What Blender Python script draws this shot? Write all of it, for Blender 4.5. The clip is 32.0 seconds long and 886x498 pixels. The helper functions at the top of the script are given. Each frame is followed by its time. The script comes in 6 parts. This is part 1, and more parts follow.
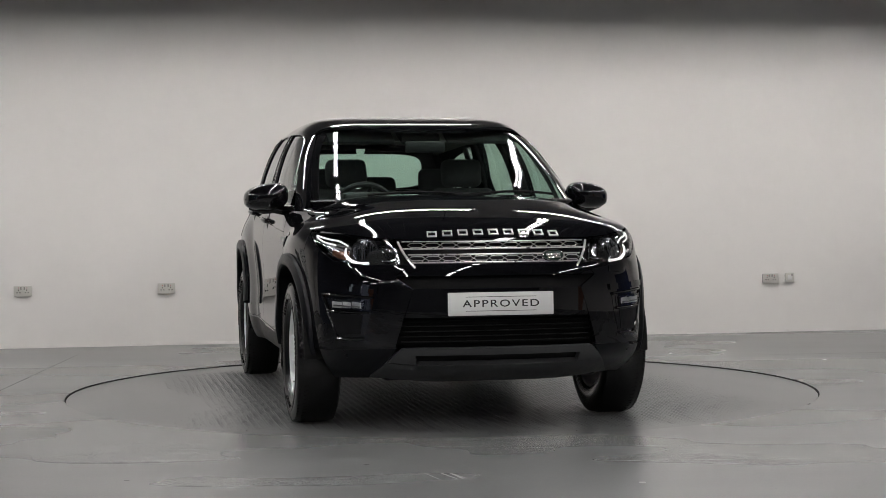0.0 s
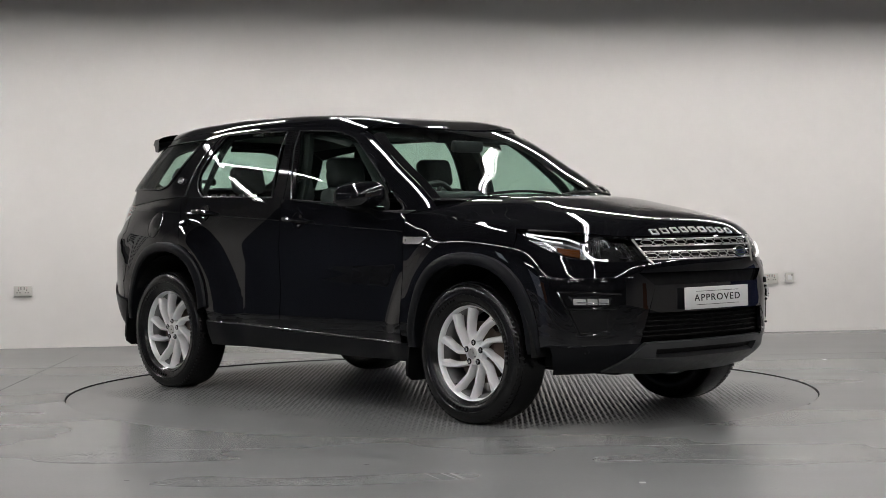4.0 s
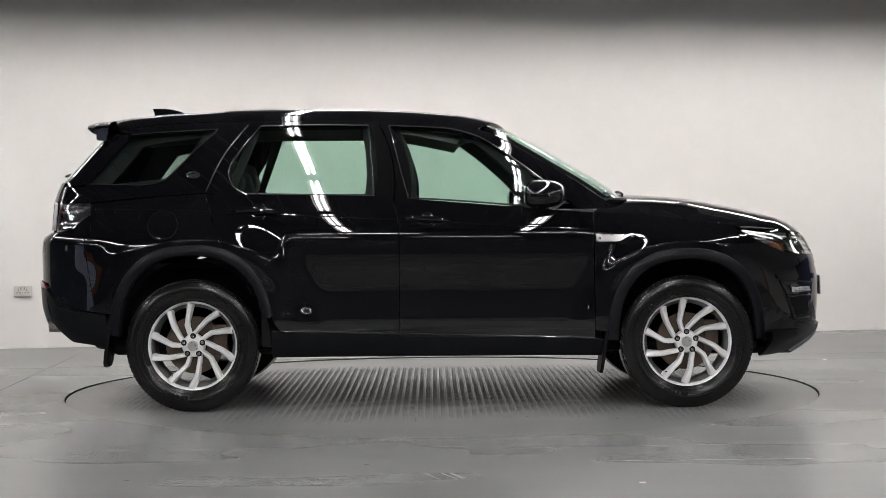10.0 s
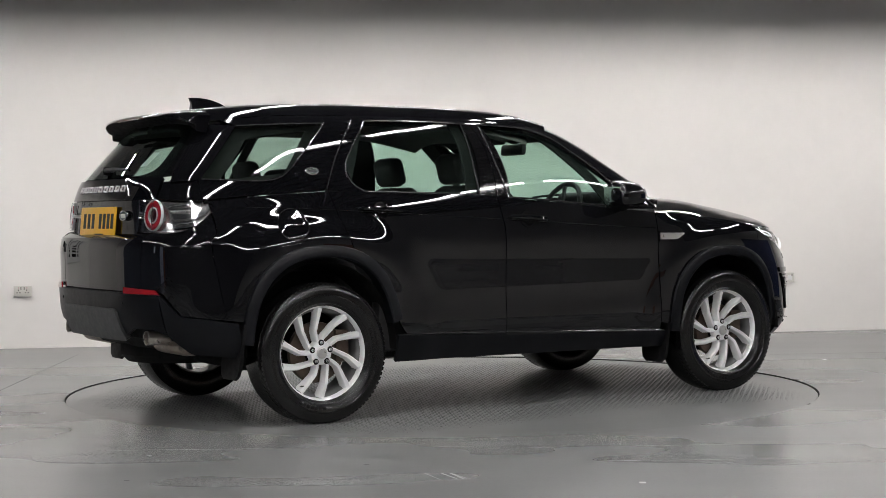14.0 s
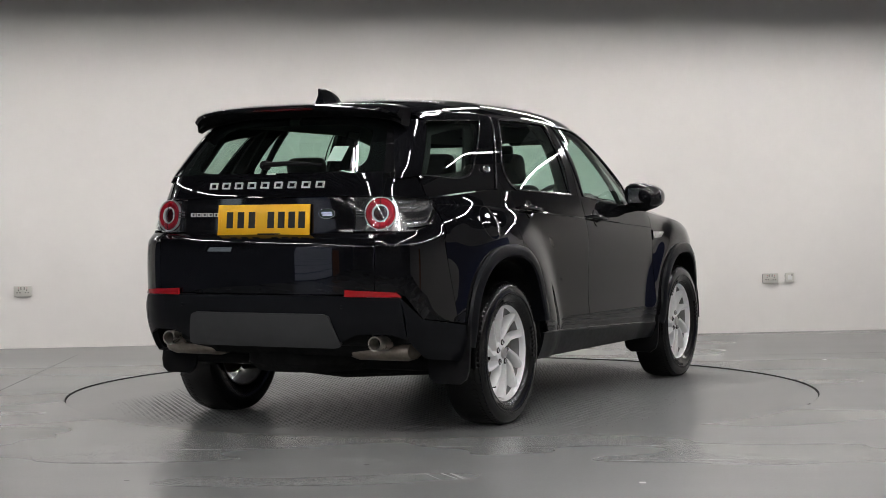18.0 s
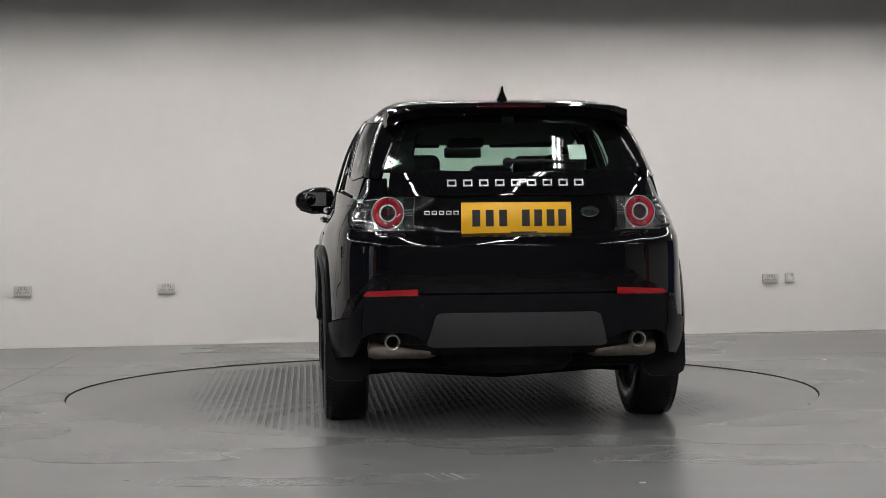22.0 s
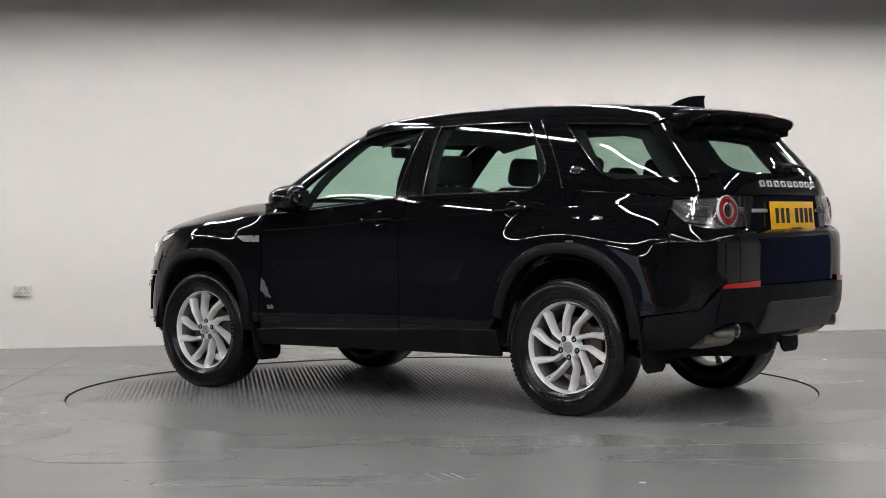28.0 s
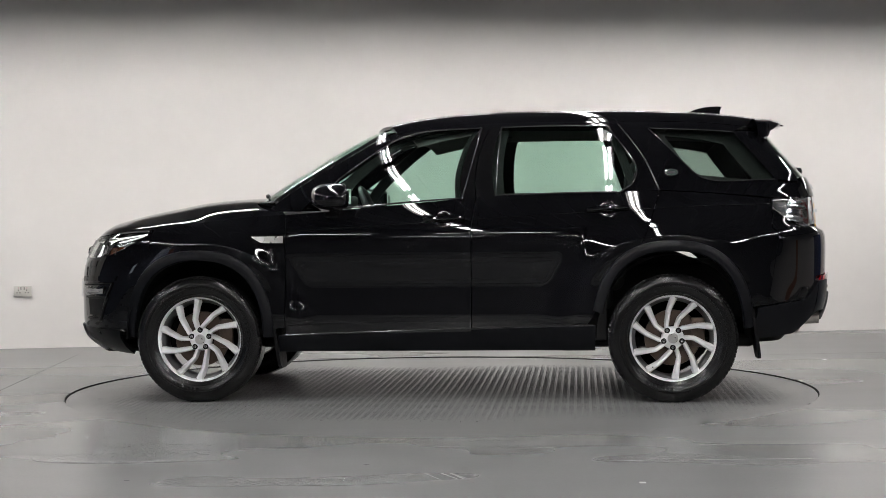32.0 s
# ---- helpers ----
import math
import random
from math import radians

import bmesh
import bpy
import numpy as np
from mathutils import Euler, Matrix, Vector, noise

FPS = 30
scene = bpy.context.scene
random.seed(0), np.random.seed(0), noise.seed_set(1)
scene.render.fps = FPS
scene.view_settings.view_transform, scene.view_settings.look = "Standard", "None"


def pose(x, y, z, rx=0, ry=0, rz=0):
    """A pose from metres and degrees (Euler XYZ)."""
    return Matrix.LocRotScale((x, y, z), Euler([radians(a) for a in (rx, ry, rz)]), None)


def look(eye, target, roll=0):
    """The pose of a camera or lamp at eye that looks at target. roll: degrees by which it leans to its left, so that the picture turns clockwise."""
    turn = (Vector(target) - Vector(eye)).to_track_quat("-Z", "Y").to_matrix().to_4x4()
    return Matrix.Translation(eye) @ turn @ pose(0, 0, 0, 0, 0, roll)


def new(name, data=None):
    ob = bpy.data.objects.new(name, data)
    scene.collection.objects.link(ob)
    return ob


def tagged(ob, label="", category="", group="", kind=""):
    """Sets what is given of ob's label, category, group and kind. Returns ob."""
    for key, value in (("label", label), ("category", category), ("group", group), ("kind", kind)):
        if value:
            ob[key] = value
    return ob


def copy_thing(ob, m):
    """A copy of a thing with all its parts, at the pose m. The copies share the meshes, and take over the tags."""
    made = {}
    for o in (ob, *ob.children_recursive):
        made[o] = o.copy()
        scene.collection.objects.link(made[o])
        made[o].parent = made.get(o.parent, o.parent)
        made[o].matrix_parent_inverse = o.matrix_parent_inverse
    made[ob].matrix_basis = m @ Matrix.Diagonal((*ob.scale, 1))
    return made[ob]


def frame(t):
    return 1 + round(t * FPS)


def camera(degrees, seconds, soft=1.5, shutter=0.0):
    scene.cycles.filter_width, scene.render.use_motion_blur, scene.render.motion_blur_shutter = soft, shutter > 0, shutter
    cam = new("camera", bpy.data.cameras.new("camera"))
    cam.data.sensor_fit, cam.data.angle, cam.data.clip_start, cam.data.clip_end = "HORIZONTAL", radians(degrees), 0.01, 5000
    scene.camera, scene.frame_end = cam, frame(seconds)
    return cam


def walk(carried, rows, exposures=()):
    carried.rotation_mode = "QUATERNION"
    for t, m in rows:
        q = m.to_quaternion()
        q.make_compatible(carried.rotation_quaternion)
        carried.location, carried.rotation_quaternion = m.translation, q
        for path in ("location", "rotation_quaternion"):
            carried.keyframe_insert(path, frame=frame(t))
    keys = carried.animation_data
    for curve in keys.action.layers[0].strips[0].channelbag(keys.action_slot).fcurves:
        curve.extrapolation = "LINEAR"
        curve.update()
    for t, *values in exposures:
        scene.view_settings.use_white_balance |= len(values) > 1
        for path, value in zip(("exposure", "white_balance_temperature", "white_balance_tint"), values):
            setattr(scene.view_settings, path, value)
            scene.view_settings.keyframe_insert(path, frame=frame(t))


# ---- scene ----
from mathutils.bvhtree import BVHTree

# the camera stands still on its stand
cam = camera(30.43, 32.0, soft=0.6)
EYE = (0.0, -10.09, 1.058)
YAW, PITCH, ROLL = radians(0.0766), radians(-1.108), -0.487
AIM = (EYE[0] + math.sin(YAW) * math.cos(PITCH), EYE[1] + math.cos(YAW) * math.cos(PITCH), EYE[2] + math.sin(PITCH))
walk(cam, [(0, look(EYE, AIM, ROLL)), (32, look(EYE, AIM, ROLL))], [(0, -0.2), (3.5, -0.02), (6, 0.16), (9.9, 0.27), (13, 0.23), (16.5, 0.17), (19, -0.04), (21.2, -0.2), (23, -0.14), (25.5, 0.04), (28, 0.17), (32, 0.23)])

# ---- world: an enclosed hall, hardly any light but its own lamps ----
world = bpy.data.worlds.new("hall_dark")
scene.world = world
world.use_nodes = True
world.node_tree.nodes["Background"].inputs[0].default_value = (0.5, 0.5, 0.5, 1)
world.node_tree.nodes["Background"].inputs[1].default_value = 0.02
LAMP_GLOW = 76.0


# ---- materials ----
class Mat:
    """A small wrapper round a node material."""

    def __init__(self, name):
        self.m = bpy.data.materials.new(name)
        self.m.use_nodes = True
        self.t = self.m.node_tree
        self.b = self.t.nodes["Principled BSDF"]

    def node(self, kind, **values):
        n = self.t.nodes.new(kind)
        for k, v in values.items():
            n.inputs[k.replace("_", " ")].default_value = v
        return n

    def link(self, a, b):
        self.t.links.new(a, b)

    def set(self, **values):
        for k, v in values.items():
            self.b.inputs[k.replace("_", " ")].default_value = v
        return self

    def coords(self, scale=(1, 1, 1), kind="Object"):
        c, m = self.node("ShaderNodeTexCoord"), self.node("ShaderNodeMapping")
        m.inputs["Scale"].default_value = scale
        self.link(c.outputs[kind], m.inputs["Vector"])
        return m.outputs["Vector"]

    def noise(self, scale, detail=4, rough=0.6, stretch=(1, 1, 1), kind="Object"):
        n = self.node("ShaderNodeTexNoise", Scale=scale, Detail=detail, Roughness=rough)
        self.link(self.coords(stretch, kind), n.inputs["Vector"])
        return n.outputs["Fac"]

    def ramp(self, fac, stops):
        r = self.node("ShaderNodeValToRGB")
        e = r.color_ramp.elements
        while len(e) < len(stops):
            e.new(0.5)
        for el, (p, c) in zip(e, stops):
            el.position, el.color = p, (*c, 1) if len(c) == 3 else c
        self.link(fac, r.inputs["Fac"])
        return r.outputs["Color"]

    def mix(self, fac, a, b, blend="MIX"):
        n = self.t.nodes.new("ShaderNodeMix")
        n.data_type, n.blend_type = "RGBA", blend
        for sock, v in ((n.inputs[0], fac), (n.inputs[6], a), (n.inputs[7], b)):
            if isinstance(v, bpy.types.NodeSocket):
                self.link(v, sock)
            else:
                sock.default_value = v if isinstance(v, float) else (*v, 1)
        return n.outputs[2]

    def bump(self, height, strength, distance):
        n = self.node("ShaderNodeBump", Strength=strength, Distance=distance)
        self.link(height, n.inputs["Height"])
        self.link(n.outputs["Normal"], self.b.inputs["Normal"])
        return self


def grey(v):
    return (v, v, v)


def plain(name, colour, rough, metal=0.0, coat=0.0, speck=0.0, grain=0.0, grain_scale=300.0):
    """A paint, plastic or metal with a slight unevenness of colour and gloss."""
    a = Mat(name).set(Roughness=rough, Metallic=metal)
    a.b.inputs["Coat Weight"].default_value = coat
    a.b.inputs["Coat Roughness"].default_value = 0.015
    n = a.noise(9.0, 5, 0.65)
    lo, hi = [tuple(c * k for c in colour) for k in (1 - speck, 1 + speck)]
    a.link(a.ramp(n, [(0.3, lo), (0.7, hi)]), a.b.inputs["Base Color"])
    r = a.ramp(a.noise(31.0, 4), [(0.3, grey(max(rough * 0.85, 0.01))), (0.7, grey(min(rough * 1.15, 1)))])
    a.link(r, a.b.inputs["Roughness"])
    if grain:
        a.bump(a.noise(grain_scale, 3), grain, 0.0006)
    return a.m


def glass_mat(name, tint, gloss_rough=0.0, base=0.07):
    """A thin tinted pane: lets light through in its tint and mirrors at its face."""
    a = Mat(name)
    t = a.t
    t.nodes.remove(a.b)
    tr = a.node("ShaderNodeBsdfTransparent", Color=(*tint, 1))
    gl = a.node("ShaderNodeBsdfGlossy", Color=(1, 1, 1, 1), Roughness=gloss_rough)
    lw = a.node("ShaderNodeLayerWeight", Blend=0.5)
    pw, fr = a.node("ShaderNodeMath"), a.node("ShaderNodeMath")
    pw.operation, fr.operation = "POWER", "MULTIPLY_ADD"
    a.link(lw.outputs["Facing"], pw.inputs[0])
    pw.inputs[1].default_value = 5.0
    a.link(pw.outputs[0], fr.inputs[0])
    fr.inputs[1].default_value, fr.inputs[2].default_value = 1 - base, base
    mx = a.node("ShaderNodeMixShader")
    a.link(fr.outputs[0], mx.inputs[0])
    a.link(tr.outputs[0], mx.inputs[1])
    a.link(gl.outputs[0], mx.inputs[2])
    a.link(mx.outputs[0], t.nodes["Material Output"].inputs["Surface"])
    return a.m


def glow_mat(name, colour, strength):
    a = Mat(name)
    a.set(Roughness=0.4)
    a.b.inputs["Base Color"].default_value = (0.8, 0.8, 0.8, 1)
    a.b.inputs["Emission Color"].default_value = (*colour, 1)
    a.b.inputs["Emission Strength"].default_value = strength
    return a.m


def wall_paint(name, colour):
    a = Mat(name).set(Roughness=0.6)
    big, small = a.noise(0.5, 3, 0.5), a.noise(6.0, 6, 0.7)
    c1 = a.ramp(big, [(0.3, tuple(c * 0.965 for c in colour)), (0.7, tuple(c * 1.02 for c in colour))])
    c2 = a.ramp(small, [(0.25, grey(0.96)), (0.75, grey(1.0))])
    a.link(a.mix(1.0, c1, c2, "MULTIPLY"), a.b.inputs["Base Color"])
    a.bump(a.noise(140.0, 3), 0.15, 0.002)
    return a.m


def floor_paint(name, colour, shine=0.34):
    """Worn grey floor paint on concrete: wide soft stains, long scrubbed streaks, fine grit and a few rubber specks."""
    a = Mat(name)
    c1 = a.ramp(a.noise(0.45, 2, 0.5), [(0.35, tuple(c * 0.93 for c in colour)), (0.65, tuple(c * 1.06 for c in colour))])
    c2 = a.ramp(a.noise(1.3, 5, 0.62, (0.45, 1.5, 1)), [(0.30, grey(0.94)), (0.70, grey(1.05))])
    c3 = a.ramp(a.noise(2.2, 4, 0.6, (0.12, 2.0, 1)), [(0.35, grey(0.98)), (0.68, grey(1.03))])
    c4 = a.ramp(a.noise(70.0, 3, 0.7), [(0.3, grey(0.90)), (0.7, grey(1.09))])
    col = a.mix(1.0, a.mix(1.0, a.mix(1.0, c1, c2, "MULTIPLY"), c3, "MULTIPLY"), c4, "MULTIPLY")
    d = a.ramp(a.noise(26.0, 1, 0.5), [(0.80, grey(0.0)), (0.83, grey(0.75))])
    col = a.mix(d, col, grey(0.035))
    a.link(col, a.b.inputs["Base Color"])
    r = a.ramp(a.noise(0.9, 2, 0.5, (0.5, 1.2, 1)), [(0.3, grey(shine - 0.015)), (0.7, grey(shine + 0.03))])
    a.link(r, a.b.inputs["Roughness"])
    a.bump(a.noise(45.0, 4, 0.65), 0.10, 0.002)
    return a.m


M_WALL = wall_paint("wall_white_paint", (0.79, 0.763, 0.732))
M_WALL_DARK = wall_paint("wall_dark_tone", (0.052, 0.054, 0.058))
M_WALL_BLUE = wall_paint("wall_dim_hall_blue", (0.055, 0.070, 0.105))
M_FLOOR = floor_paint("floor_grey_paint", (0.158, 0.162, 0.160), 0.27)
M_DISC = floor_paint("turntable_grey_paint", (0.143, 0.147, 0.145), 0.29)
M_TREAD = plain("tread_worn_steel", (0.150, 0.154, 0.151), 0.30, 0.0, speck=0.25)
M_SCUFF = plain("scuff_pale", (0.30, 0.30, 0.295), 0.5, speck=0.2)
M_JOINT = plain("joint_dark", (0.10, 0.10, 0.10), 0.6, speck=0.2)
M_GAP = plain("gap_black", (0.012, 0.012, 0.012), 0.8)
M_DECK = plain("roof_deck_dark", (0.10, 0.105, 0.11), 0.5, 0.2, speck=0.2)
M_LAMP = glow_mat("lamp_tube_glow", (1.0, 0.972, 0.965), LAMP_GLOW)
M_LAMPBODY = plain("lamp_housing_grey", (0.16, 0.16, 0.155), 0.5, speck=0.03)
M_SOCKET = plain("socket_white_plastic", (0.56, 0.545, 0.50), 0.35, speck=0.03)
M_ROCKER = plain("rocker_grey_plastic", (0.30, 0.29, 0.27), 0.4)
M_SOCKETSHADOW = plain("socket_edge_shadow", (0.10, 0.10, 0.095), 0.6)
M_DARKHOLE = plain("socket_slot_dark", (0.02, 0.02, 0.02), 0.7)
M_RED = plain("switch_red_plastic", (0.4, 0.02, 0.02), 0.4)
M_BROWN = plain("door_brown_timber", (0.50, 0.17, 0.05), 0.5, speck=0.2)
# glow stands in for bluish daylight mirrored in the car
M_BLUE = glow_mat("shutter_blue_glow", (0.20, 0.38, 1.0), 0.20)

M_PAINT = plain("paint_gloss_black", (0.0036, 0.0037, 0.0046), 0.5, 0.0, 1.0, speck=0.1)
M_PAINT.node_tree.nodes["Principled BSDF"].inputs["Specular IOR Level"].default_value = 0.0
M_SATIN = plain("plastic_satin_black", (0.0055, 0.006, 0.0075), 0.34, speck=0.2, grain=0.12)
M_SATIN.node_tree.nodes["Principled BSDF"].inputs["Specular IOR Level"].default_value = 0.32
M_PLASTIC = plain("plastic_matt_black", (0.006, 0.006, 0.0065), 0.5, speck=0.2, grain=0.3)
M_PIANO = plain("trim_piano_black", (0.005, 0.005, 0.0055), 0.06, speck=0.1)
M_SKID = plain("skid_plate_grey", (0.040, 0.041, 0.043), 0.40, 0.2, speck=0.08, grain=0.1)
M_SKIDR = plain("skid_plate_dark_grey", (0.043, 0.044, 0.046), 0.45, 0.2, speck=0.08, grain=0.1)
M_SEAL = plain("window_seal_gloss", (0.035, 0.036, 0.038), 0.22, 0.3, 0.6, speck=0.1)
M_CHROME = plain("chrome_bright", (0.75, 0.75, 0.76), 0.10, 1.0, speck=0.03)
M_SATCHROME = plain("chrome_satin", (0.55, 0.54, 0.53), 0.30, 0.75, speck=0.01)
M_MARK = plain("mark_silver", (0.60, 0.60, 0.60), 0.30, 0.3, speck=0.03)
M_ALLOY = plain("alloy_silver", (0.84, 0.84, 0.845), 0.36, 0.28, 0.0, speck=0.02)
# the rim's alloy coloured darker for the shade behind the spokes
M_BARREL = plain("alloy_barrel_shaded", (0.16, 0.16, 0.16), 0.35, 0.5, speck=0.3)
M_RUBBER = plain("tyre_rubber", (0.004, 0.004, 0.0042), 0.22, speck=0.3, grain=0.15)
M_IRON = plain("brake_iron", (0.10, 0.075, 0.06), 0.45, 0.8, speck=0.3)
M_STEEL = plain("exhaust_steel", (0.48, 0.45, 0.41), 0.30, 0.9, speck=0.25)
M_SILENCER = plain("silencer_stained_steel", (0.30, 0.26, 0.22), 0.42, 0.7, speck=0.4)
M_MESH = plain("grille_matt_black", (0.003, 0.003, 0.0033), 0.7, speck=0.2)
M_MESH.node_tree.nodes["Principled BSDF"].inputs["Specular IOR Level"].default_value = 0.12
M_LINER = plain("interior_trim_dark", (0.022, 0.024, 0.023), 0.8, speck=0.2)
M_LINER.node_tree.nodes["Principled BSDF"].inputs["Specular IOR Level"].default_value = 0.06
M_UNDER = plain("underbody_dark", (0.012, 0.012, 0.012), 0.7, speck=0.3)
for _m, _v in ((M_SATIN, 0.16), (M_PLASTIC, 0.12), (M_RUBBER, 0.42), (M_UNDER, 0.1)):
    _m.node_tree.nodes["Principled BSDF"].inputs["Specular IOR Level"].default_value = _v
M_GLASS = glass_mat("glass_green_tint", (0.66, 0.83, 0.75))
M_CLEAR = glass_mat("lens_clear", (0.86, 0.87, 0.88))
M_LAMPDARK = plain("lamp_bowl_dark", (0.025, 0.025, 0.027), 0.25, 0.5, speck=0.2)
M_TAILBACK = plain("tail_reflector", (0.58, 0.56, 0.55), 0.22, 0.8, speck=0.4)
M_LAMPCHROME = plain("lamp_reflector", (0.70, 0.70, 0.72), 0.12, 1.0, speck=0.1)
M_LAMPBACK = plain("lamp_back_grey", (0.20, 0.20, 0.205), 0.20, 1.0, speck=0.25)
M_FOGGLASS = plain("fog_reflector_pale", (0.55, 0.55, 0.54), 0.35, 0.35, speck=0.4)
# weak glow added to bring the white light guides up to brightness
M_DRL = glow_mat("running_light_white_glow", (1.0, 0.98, 0.96), 0.75)
M_AMBER = plain("lens_amber", (0.10, 0.028, 0.005), 0.15, 0.2, 0.5)
M_REDDARK = plain("lens_red_dark", (0.05, 0.003, 0.004), 0.12, 0.0, 0.6)
M_REDLENS = plain("lens_red", (0.32, 0.009, 0.018), 0.12, 0.0, 1.0, speck=0.1)
M_REDBRIGHT = plain("lens_red_bright", (0.32, 0.006, 0.010), 0.12, 0.0, 1.0, speck=0.1)
M_PLATEW = plain("plate_white", (0.66, 0.66, 0.65), 0.35, speck=0.02)
M_PLATEY = plain("plate_yellow", (0.80, 0.43, 0.012), 0.32, speck=0.02)
M_INK = plain("plate_ink_black", (0.006, 0.006, 0.006), 0.6)
M_SEAT = plain("seat_black_cloth", (0.042, 0.042, 0.043), 0.75, speck=0.25, grain=0.4)
M_DASH = plain("dash_black_vinyl", (0.015, 0.015, 0.016), 0.55, speck=0.2, grain=0.3)
M_LINING = plain("headlining_grey", (0.14, 0.138, 0.13), 0.85, speck=0.05)
M_PANE = glow_mat("daylight_pane", (0.75, 0.88, 1.0), 1.6)
M_BLUEBOARD = plain("board_blue", (0.02, 0.035, 0.13), 0.5, speck=0.1)
M_GREEN = plain("badge_green", (0.005, 0.022, 0.014), 0.3)
M_STICKER = plain("sticker_white", (0.6, 0.66, 0.62), 0.5)


# ---- mesh helpers ----
def finish(ob_mesh, sharp=35.0):
    for poly in ob_mesh.polygons:
        poly.use_smooth = True
    ob_mesh.set_sharp_from_angle(angle=radians(sharp))
    return ob_mesh


def mesh_of(name, bm, mat, sharp=35.0):
    me = bpy.data.meshes.new(name)
    bm.to_mesh(me)
    bm.free()
    for m in mat if isinstance(mat, (list, tuple)) else [mat]:
        me.materials.append(m)
    return finish(me, sharp)


def part(name, bm, mat, parent, label="", sharp=35.0):
    """One mesh object under a thing or a part."""
    ob = new(name, mesh_of(name, bm, mat, sharp))
    ob.parent = parent
    if label:
        tagged(ob, label)
    return ob


def thing(name, bm, mat, label, category, group="", kind="", at=None):
    ob = new(name, mesh_of(name, bm, mat))
    if at is not None:
        ob.matrix_basis = at
    return tagged(ob, label, category, group, kind)


def empty(name, label, category, group="", kind="", at=None):
    ob = new(name)
    ob.empty_display_size = 0.2
    if at is not None:
        ob.matrix_basis = at
    return tagged(ob, label, category, group, kind)


def add_box(bm, lo, hi, bevel=0.0, seg=2, m=None):
    c = [(a + b) / 2 for a, b in zip(lo, hi)]
    s = [abs(b - a) for a, b in zip(lo, hi)]
    mat = Matrix.Translation(c) @ Matrix.Diagonal((*s, 1))
    got = bmesh.ops.create_cube(bm, size=1.0, matrix=(m @ mat) if m is not None else mat)
    if bevel:
        edges = list({e for v in got["verts"] for e in v.link_edges})
        bmesh.ops.bevel(bm, geom=edges, offset=bevel, segments=seg, profile=0.5, affect="EDGES")
    return bm


def box(lo, hi, bevel=0.0, seg=2, m=None):
    return add_box(bmesh.new(), lo, hi, bevel, seg, m)


def lathe(bm, profile, axis="y", n=48, m=None, closed=False):
    """Turns a profile of (radius, along) about an axis."""
    rings = []
    for r, h in profile:
        ring = []
        for i in range(n):
            a = 2 * math.pi * i / n
            c, s = r * math.cos(a), r * math.sin(a)
            v = Vector((c, h, s) if axis == "y" else (c, s, h) if axis == "z" else (h, c, s))
            ring.append(bm.verts.new(m @ v if m is not None else v))
        rings.append(ring)
    pairs = list(zip(rings, rings[1:])) + ([(rings[-1], rings[0])] if closed else [])
    for a, b in pairs:
        for i in range(n):
            j = (i + 1) % n
            bm.faces.new((a[i], a[j], b[j], b[i]))
    return bm


def tube(bm, pts, radius, n=8, closed=False):
    """A round bar along points."""
    pts = [Vector(p) for p in pts]
    rings, k = [], len(pts)
    up = Vector((0, 0, 1))
    for i, p in enumerate(pts):
        a = pts[(i - 1) % k] if (closed or i) else p
        b = pts[(i + 1) % k] if (closed or i < k - 1) else p
        d = (b - a).normalized()
        ref = up if abs(d.dot(up)) < 0.95 else Vector((1, 0, 0))
        u = d.cross(ref).normalized()
        v = u.cross(d)
        r = radius[i] if isinstance(radius, (list, tuple)) else radius
        rings.append([bm.verts.new(p + (u * math.cos(2 * math.pi * q / n) + v * math.sin(2 * math.pi * q / n)) * r) for q in range(n)])
    for i in range(k if closed else k - 1):
        a, b = rings[i], rings[(i + 1) % k]
        for q in range(n):
            bm.faces.new((a[q], a[(q + 1) % n], b[(q + 1) % n], b[q]))
    if not closed:
        bm.faces.new(rings[0][::-1])
        bm.faces.new(rings[-1])
    return bm


def curve1(pts):
    """A smooth function through (x, y) pairs: monotone cubic."""
    xs, ys = np.array([p[0] for p in pts], float), np.array([p[1] for p in pts], float)
    if xs[0] > xs[-1]:
        xs, ys = xs[::-1], ys[::-1]
    h = np.diff(xs)
    s = np.diff(ys) / h
    d = np.zeros(len(xs))
    for i in range(1, len(xs) - 1):
        if s[i - 1] * s[i] > 0:
            w1, w2 = 2 * h[i] + h[i - 1], h[i] + 2 * h[i - 1]
            d[i] = (w1 + w2) / (w1 / s[i - 1] + w2 / s[i])
    d[0], d[-1] = s[0], s[-1]

    def f(x):
        x = np.clip(x, xs[0], xs[-1])
        i = np.clip(np.searchsorted(xs, x) - 1, 0, len(h) - 1)
        t = (x - xs[i]) / h[i]
        return (ys[i] * (1 + 2 * t) * (1 - t) ** 2 + h[i] * d[i] * t * (1 - t) ** 2
                + ys[i + 1] * t * t * (3 - 2 * t) + h[i] * d[i + 1] * t * t * (t - 1))
    return f


def smooth(a, b, x):
    t = np.clip((x - a) / (b - a), 0, 1)
    return t * t * (3 - 2 * t)


def line_spline(pts, n):
    """n points at even steps along a polyline, rounded as a Catmull-Rom curve."""
    p = np.array(pts, float)
    if len(p) > 2:
        q = np.vstack([2 * p[0] - p[1], p, 2 * p[-1] - p[-2]])
        out = []
        for i in range(1, len(q) - 2):
            t = np.linspace(0, 1, 13)[:-1, None]
            a, b, c, d = q[i - 1], q[i], q[i + 1], q[i + 2]
            out.append(0.5 * (2 * b + (c - a) * t + (2 * a - 5 * b + 4 * c - d) * t ** 2 + (3 * b - a - 3 * c + d) * t ** 3))
        p = np.vstack(out + [p[-1:]])
    return resample(p, n)


